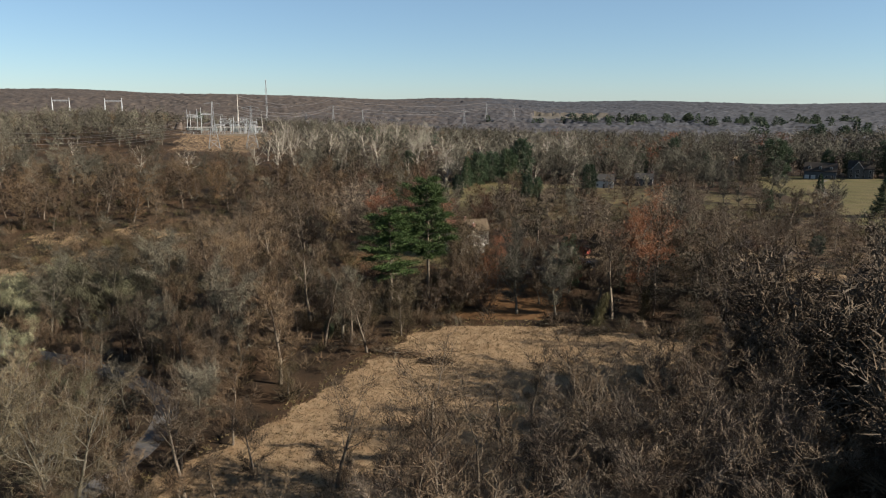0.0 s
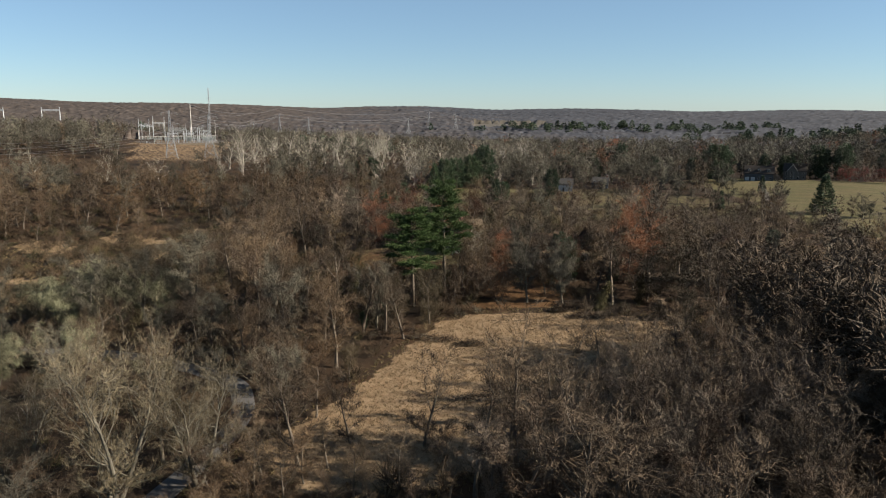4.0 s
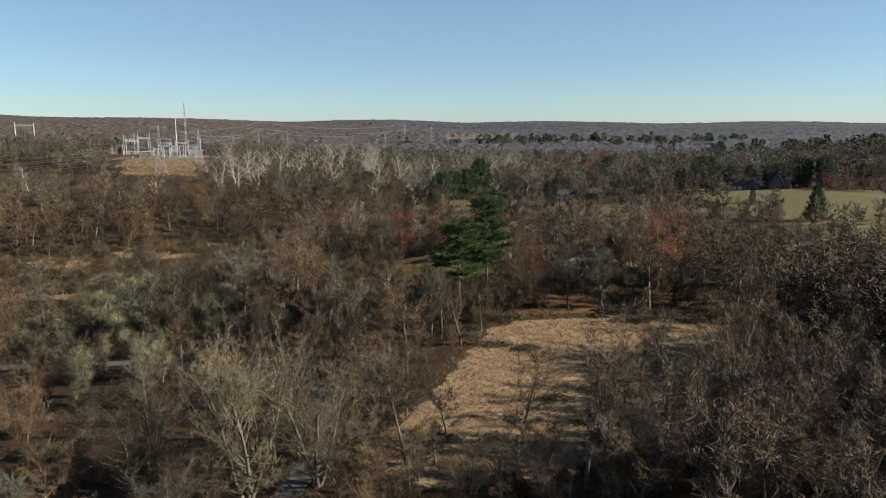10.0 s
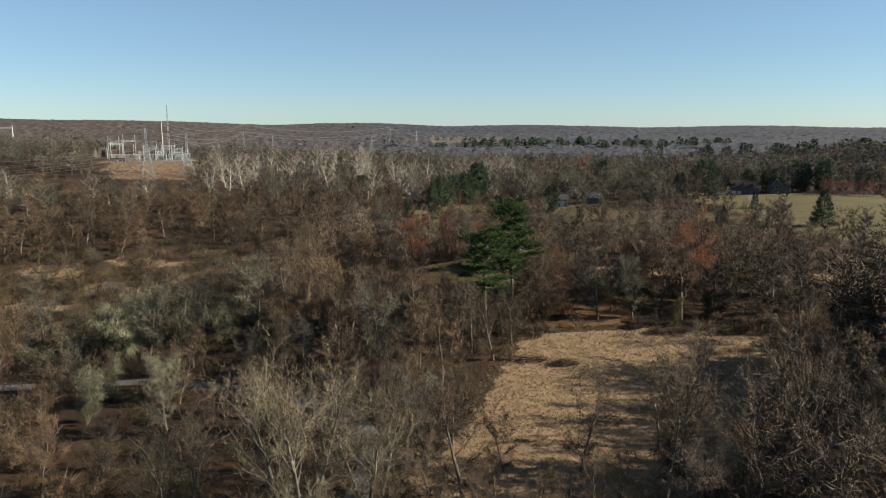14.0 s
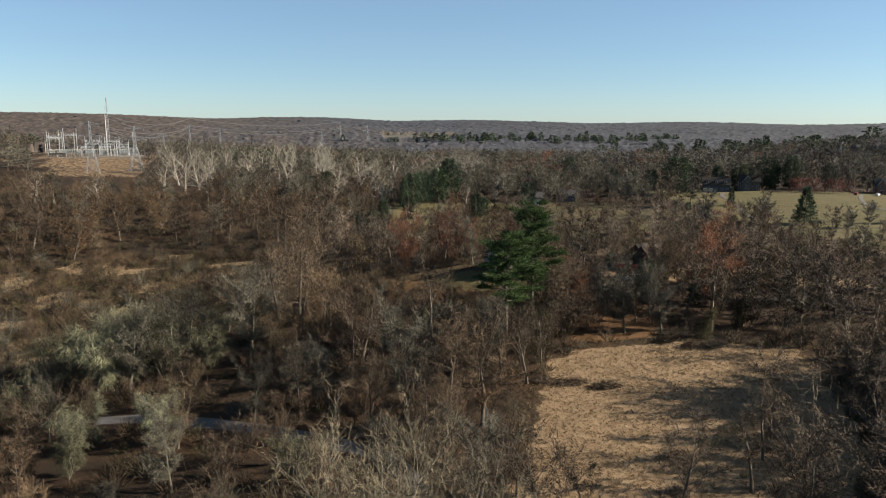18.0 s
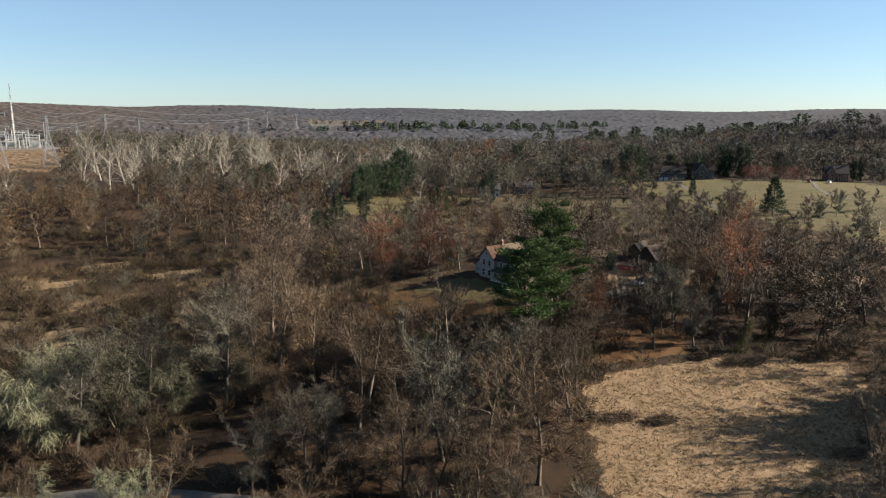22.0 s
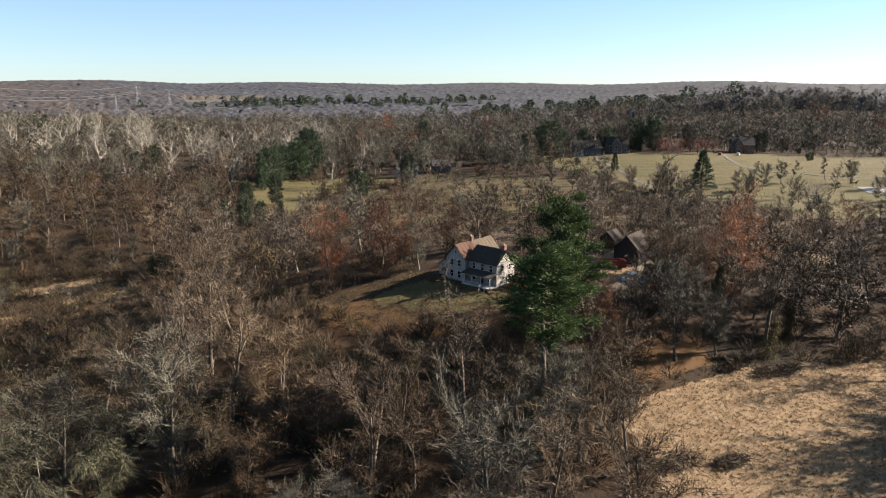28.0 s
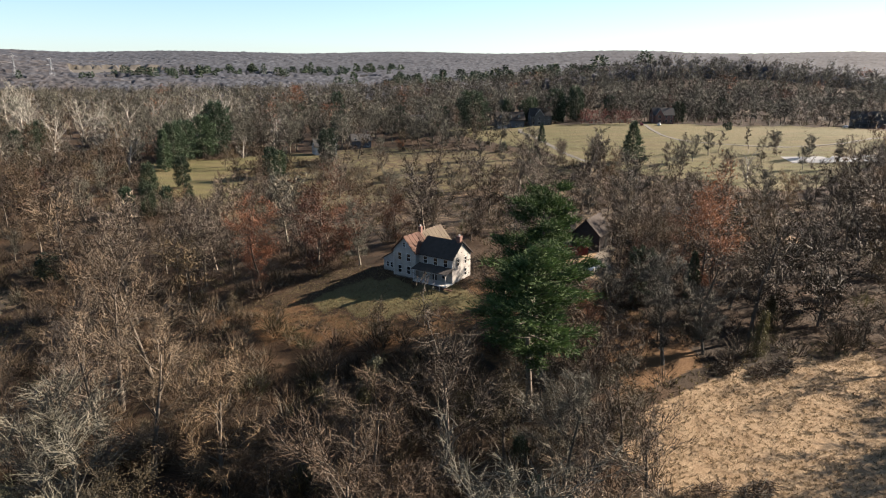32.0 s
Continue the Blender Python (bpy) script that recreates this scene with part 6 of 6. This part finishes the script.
# ---- the power station on the hill ----
def lattice(x, y, turn, h, label, w=6.0, arms=2, mat=None):
    """A four-legged lattice mast with cross-arms."""
    t = thing("transmission_tower", x, y, turn, label, "pylon", "transmission towers")
    mat = mat or M_STEEL
    waist = h * 0.62

    def leg(sx, sy, z):
        k = w / 2 * (1 - z / waist) + 0.9 * (z / waist) if z < waist else 0.9 - 0.5 * (z - waist) / (h - waist)
        return (sx * k, sy * k, z)
    lv = [0, h * 0.18, h * 0.34, h * 0.49, waist, h * 0.73, h * 0.84, h]
    for sx in (-1, 1):
        for sy in (-1, 1):
            run([leg(sx, sy, z) for z in [-1] + lv[1:]], [0.16] * len(lv), 4, "leg", mat, t)
    br = []
    for a, b in zip(lv, lv[1:]):
        for q in ((-1, -1, 1, -1), (1, -1, 1, 1), (1, 1, -1, 1), (-1, 1, -1, -1)):
            br += [(leg(q[0], q[1], a), leg(q[2], q[3], b), 0.09), (leg(q[2], q[3], a), leg(q[0], q[1], b), 0.09), (leg(q[0], q[1], b), leg(q[2], q[3], b), 0.08)]
    tagged(rods("bracing", br, 3, mat, t), kind="stuff")
    for i in range(arms):
        z = waist + (h - waist) * (0.25 + 0.6 * i / max(1, arms - 1)) if arms > 1 else h * 0.8
        ln = w * (0.85 - 0.18 * i)
        for sx in (-1, 1):
            arm = rods("cross_arm", [((sx * 0.6, -0.5, z), (sx * ln, 0, z + 0.3), 0.1), ((sx * 0.6, 0.5, z), (sx * ln, 0, z + 0.3), 0.1), ((sx * 0.5, 0, z + 1.6), (sx * ln, 0, z + 0.3), 0.1)], 3, mat, t)
            rods("insulator", [((sx * ln, 0, z + 0.3), (sx * ln, 0, z - 1.6), 0.14)], 5, M_TEAL, arm)
    return t


def portal(x, y, turn, w, h, name="gantry", label="white steel gantry of two leaning masts and a beam", r=0.22):
    g = thing(name, x, y, turn, label, "gantry", "gantries of the power station")
    for sx in (-1, 1):
        rods("mast", [((sx * w / 2, -1.6, -1), (sx * w / 2, 0, h * 0.82), r), ((sx * w / 2, 1.6, -1), (sx * w / 2, 0, h * 0.82), r), ((sx * w / 2, 0, h * 0.78), (sx * w / 2, 0, h), r * 0.8)], 6, M_PALE_STEEL, g)
    for z in (h * 0.72, h * 0.72 + 1.3):
        rods("beam", [((-w / 2, 0, z), (w / 2, 0, z), r * 0.7)], 6, M_PALE_STEEL, g)
    rods("brace", [((-w / 2 + w * i / 8, 0, h * 0.72 + (i % 2) * 1.3), (-w / 2 + w * (i + 1) / 8, 0, h * 0.72 + ((i + 1) % 2) * 1.3), r * 0.4) for i in range(8)], 3, M_PALE_STEEL, g)
    for i in range(3):
        xx = -w / 3 + i * w / 3
        rods("insulator", [((xx, 0, h * 0.72), (xx, 0, h * 0.72 - 2.4), 0.16)], 6, M_TEAL, g)
    return g


SUB = (-206, 688)
tagged(new("gravel_pad", part("pad_cut", boxes([(-38, 38, -24, 40, -6, 0.5)]), M_GRAVEL, None).data), "pale gravel pad of the power station", "yard", kind="structure").matrix_basis = pose(SUB[0], SUB[1], 18.5, 0, 0, 18)
bpy.data.objects.remove(bpy.data.objects["pad_cut"])


def on_pad(u, v):
    c, s_ = math.cos(radians(18)), math.sin(radians(18))
    return SUB[0] + u * c - v * s_, SUB[1] + u * s_ + v * c


for u, v, w, h in ((-30, 6, 9, 22), (-17, 6, 10, 24), (-27, 22, 10, 20), (2, 24, 12, 16), (18, 24, 12, 16), (0, 6, 10, 13), (12, 4, 10, 13), (24, 6, 10, 13), (-6, -8, 9, 10), (8, -8, 9, 10), (22, -8, 9, 10)):
    x, y = on_pad(u, v)
    portal(x, y, 18, w, h).location.z = 19.0
bq = random.Random(3)
for i in range(26):
    u, v = -32 + (i % 13) * 5.2 + bq.uniform(-1, 1), -16 + (i // 13) * 14 + bq.uniform(-1, 1)
    x, y = on_pad(u, v)
    sw = thing("switchgear", x, y, 18, "pale grey switchgear post with stacked insulators on a steel frame", "switchgear", "switchgear of the power station", 19.0)
    rods("stand", [((-1.2, 0, -0.4), (-1.2, 0, 3.4), 0.14), ((1.2, 0, -0.4), (1.2, 0, 3.4), 0.14), ((-1.5, 0, 3.4), (1.5, 0, 3.4), 0.14)], 4, M_STEEL, sw)
    for xx in (-1.3, 0, 1.3):
        ins = rods("insulator", [((xx, 0, 3.4), (xx, 0, 6.0), 0.16)] + [((xx, 0, 3.7 + 0.45 * k), (xx, 0, 3.82 + 0.45 * k), 0.3) for k in range(5)], 6, M_TEAL, sw)
    rods("bus_bar", [((-3.2, 0, 6.05), (3.2, 0, 6.05), 0.1)], 5, M_WHITE, sw)
for u, v in ((-24, -4), (-10, 14), (10, 14), (26, 14)):
    x, y = on_pad(u, v)
    tf = thing("transformer", x, y, 18, "pale green power transformer with cooling fins and bushings", "transformer", "transformers of the power station", 19.0)
    tank = part("tank", boxes([(-2.6, 2.6, -1.6, 1.6, 0.2, 3.6)]), M_TEAL, tf, bevel=0.1)
    for k in range(8):
        part("cooling_fin", boxes([(-2.4 + k * 0.65, -2.15 + k * 0.65, -2.3, -1.65, 0.6, 3.2)]), M_TEAL, tf)
    for xx in (-1.4, 0, 1.4):
        rods("bushing", [((xx, 0, 3.6), (xx * 1.2, 0, 5.8), 0.18)], 6, M_STEEL, tf)
    rods("conservator", [((-2.2, 1.0, 4.3), (2.2, 1.0, 4.3), 0.5)], 8, M_TEAL, tf)
x, y = on_pad(-29, -14)
cb = thing("control_building", x, y, 18, "low dark control building with a flat roof", "building", "", 19.0)
part("wall", boxes([(-6, 6, -3, 3, -0.5, 3.4)]), M_BROWN_WALL, cb)
part("roof", boxes([(-6.3, 6.3, -3.3, 3.3, 3.4, 3.7)]), M_GREY_ROOF, cb)
part("door", boxes([(-0.6, 0.6, -3.06, -2.98, 0, 2.1)]), M_STEEL, cb)
for u, v, h, r in ((12, 10, 36, 0.5), (-35, 24, 18, 0.25), (35, 20, 20, 0.25), (-12, 30, 20, 0.25)):
    x, y = on_pad(u, v)
    ms = thing("lightning_mast", x, y, 0, "tall white tapered steel mast", "mast", "masts of the power station", 19.0)
    v_, f_ = tubes([(0, 0, -1, 0, 0, h * 0.6, r, r * 0.75), (0, 0, h * 0.6, 0, 0, h, r * 0.75, r * 0.4)], 8)
    new("shaft", tri_mesh("shaft", v_, f_, [M_WHITE])).parent = ms
    part("base_plate", boxes([(-0.9, 0.9, -0.9, 0.9, -0.9, 0.1)]), M_CONCRETE, ms)
sub_fence = thing("fence", SUB[0], SUB[1], 18, "grey chain-link fence round the power station", "fence", "", 18.9)
for i in range(26):
    xx = -37.5 + i * 3
    part("post", boxes([(xx - 0.06, xx + 0.06, -23.56, -23.44, -0.6, 2.4)]), M_STEEL, sub_fence)
for z in (0.3, 1.3, 2.3):
    part("rail", boxes([(-37.5, 37.5, -23.54, -23.46, z - 0.05, z + 0.05)]), M_STEEL, sub_fence)

lattice(-158, 598, 20, 35, "grey lattice transmission tower below the power station", 10)
lattice(-187, 590, 20, 38, "grey lattice transmission tower in front of the power station", 9)
lattice(-166, 1100, 20, 46, "far lattice transmission tower above the woods", 11)
lattice(-128, 1160, 20, 40, "far lattice transmission tower above the woods", 10)
lattice(-190, 1010, 20, 34, "far lattice transmission tower above the woods", 9)
lattice(90, 1510, 30, 46, "far lattice transmission tower above the woods", 12)
lattice(150, 1540, 30, 40, "far lattice transmission tower above the woods", 12)
lattice(40, 1360, 30, 38, "far lattice transmission tower above the woods", 11)
lattice(-300, 1240, 0, 85, "tall thin radio mast beyond the power station", 3.0, 1)
for x, y in ((-468, 1035), (-540, 1030)):
    portal(x, y, 8, 23, 17, "gantry", "white portal gantry standing above the woods", 0.45).location.z = 35.0


def wire(p, q, sag, n=14, r=0.11):
    w = new("power_line", None)
    pts = [np.array(p) + (np.array(q) - np.array(p)) * i / n - np.array([0, 0, 4 * sag * (i / n) * (1 - i / n)]) for i in range(n + 1)]
    run(pts, [r] * (n + 1), 4, "conductor", M_WIRE, w)
    return tagged(w, "sagging grey overhead power line between towers", "cable", "power lines")


mx, my = on_pad(12, 10)
for dx, dz in ((0, 54), (3, 44), (-3, 40)):
    wire((mx, my, dz), (-166 + dx, 1100, dz - 2), 9, r=0.17)
    wire((-166 + dx, 1100, dz - 2), (90 + dx, 1510, dz - 6), 10, r=0.2)
    wire((mx + dx, my, dz - 2), (-190, 1010, dz - 8), 7, r=0.13)
for k in range(3):
    wire((-158, 598, 38 - 4 * k), (-187, 590, 38 - 4 * k), 1.5)
    wire((-187, 590, 36 - 4 * k), (-340, 520, 27 - 4 * k), 6, r=0.07)
    wire((-187, 588, 32 - 4 * k), (-460, 470, 22 - 3 * k), 8, r=0.07)
    x, y = on_pad(-22 + 16 * k, 4)
    wire((-158, 598, 34 - 2 * k), (x, y, 30), 3)
    wire((-187, 590, 34 - 2 * k), (x - 8, y, 30), 3)


# ---- brush, fallen limbs and vines near the field ----
def brush_pile(x, y, rx, ry, h, n, mat, name, label, seed):
    rng = np.random.default_rng(seed)
    a, r = rng.uniform(0, 6.28, n), np.sqrt(rng.uniform(0, 1, n))
    px, py = np.cos(a) * r * rx, np.sin(a) * r * ry
    base = np.c_[px, py, rng.uniform(0, 1, n) * h * (1 - 0.7 * r)]
    way = rng.normal(size=(n, 3)) * np.array([1, 1, 0.5]) + np.array([0, 0, 0.2])
    way /= np.linalg.norm(way, axis=1)[:, None]
    root = thing(name, x, y, 0, label, "brush")
    v, f = slivers(rng, base, way, rng.uniform(0.5, 1.5, n), 0.07)
    new("brush", tri_mesh("brush", v, f, [mat])).parent = root
    m = 12
    ends = rng.normal(size=(m, 3)) * np.array([rx * 0.5, ry * 0.5, 0.25])
    for e in ends:
        rods("fallen_limb", [((e[0], e[1], 0.2), (e[0] + rng.uniform(-3, 3), e[1] + rng.uniform(-2, 2), 0.3 + abs(e[2]) * 2), 0.05)], 5, M_BARK_LICHEN, root)
    return root


for i, (x, y, rx, ry, h, n, mat) in enumerate(((-7, 134.5, 4.2, 1.8, 1.6, 900, M_TWIG_RED), (-1, 131.5, 3.4, 1.5, 1.4, 800, M_TWIG_RED), (-12, 137, 2.5, 1.6, 1.3, 500, M_TWIG),
        (12, 110, 3.5, 1.6, 1.2, 500, M_TWIG_OLIVE), (5, 106, 3, 1.5, 1.1, 420, M_TWIG_OLIVE), (19, 113, 3.5, 1.8, 1.3, 500, M_TWIG), (-3, 103, 3.2, 1.5, 1.1, 420, M_TWIG),
        (29, 148, 3.2, 1.8, 2.2, 800, M_TWIG_RED), (33, 147, 2.5, 1.6, 1.8, 600, M_TWIG), (24, 152, 2.4, 1.4, 1.5, 500, M_TWIG_RED))):
    brush_pile(x, y, rx, ry, h, n, mat, "brush_pile", "low tangle of cut brush and fallen limbs in dry grass" if i < 3 else "low clump of dead brush in dry grass", 40 + i)


def vine_snag(x, y, h, lean, seed, mat):
    rng = np.random.default_rng(seed)
    root = thing("vine_covered_snag", x, y, 0, "dead leaning trunk smothered in tan and green vines", "tree")
    sg, nd = limb(rng, np.array([0, 0, -0.4]), unit(np.array([lean, -0.1, 1])), h, 0.22, 7, 0.1, 0.06)
    v, f = tubes(sg, 5)
    new("trunk", tri_mesh("trunk", v, f, [M_BARK])).parent = root
    n = 1700
    ends = np.array([[0, 0, 0]] + [p for p, _, _ in nd])
    t = rng.uniform(0, 6.99, n)
    i0 = t.astype(int)
    pts = ends[i0] + (ends[i0 + 1] - ends[i0]) * (t - i0)[:, None] + rng.normal(size=(n, 3)) * np.array([0.65, 0.65, 0.3]) * (1.35 - t / 9)[:, None]
    a = flakes(rng, pts[: n // 2], 0.34)
    way = np.c_[rng.normal(size=(n - n // 2, 2)) * 0.4, np.full(n - n // 2, -0.9)]
    b = slivers(rng, pts[n // 2:], way, 0.9, 0.09)
    v, f = merge([a, b])
    new("vine_cover", tri_mesh("vine_cover", v, f, [mat])).parent = root


for i, (x, y, h, ln, mat) in enumerate(((-27.5, 178, 9, 0.25, M_VINE), (-23, 184, 6.5, 0.1, M_TWIG_OLIVE), (-31, 184, 5, -0.2, M_VINE), (34, 152, 8, 0.2, M_VINE), (46, 157, 7, 0.1, M_VINE), (-54, 148, 7, 0.1, M_VINE), (-60, 158, 8, 0.15, M_TWIG_OLIVE),
        (-66, 190, 8, 0.1, M_VINE), (20, 226, 11, 0.05, M_TWIG), (30, 222, 10, 0.0, M_TWIG), (-2, 172, 5, 0.2, M_VINE))):
    vine_snag(x, y, h, ln, 60 + i, mat)
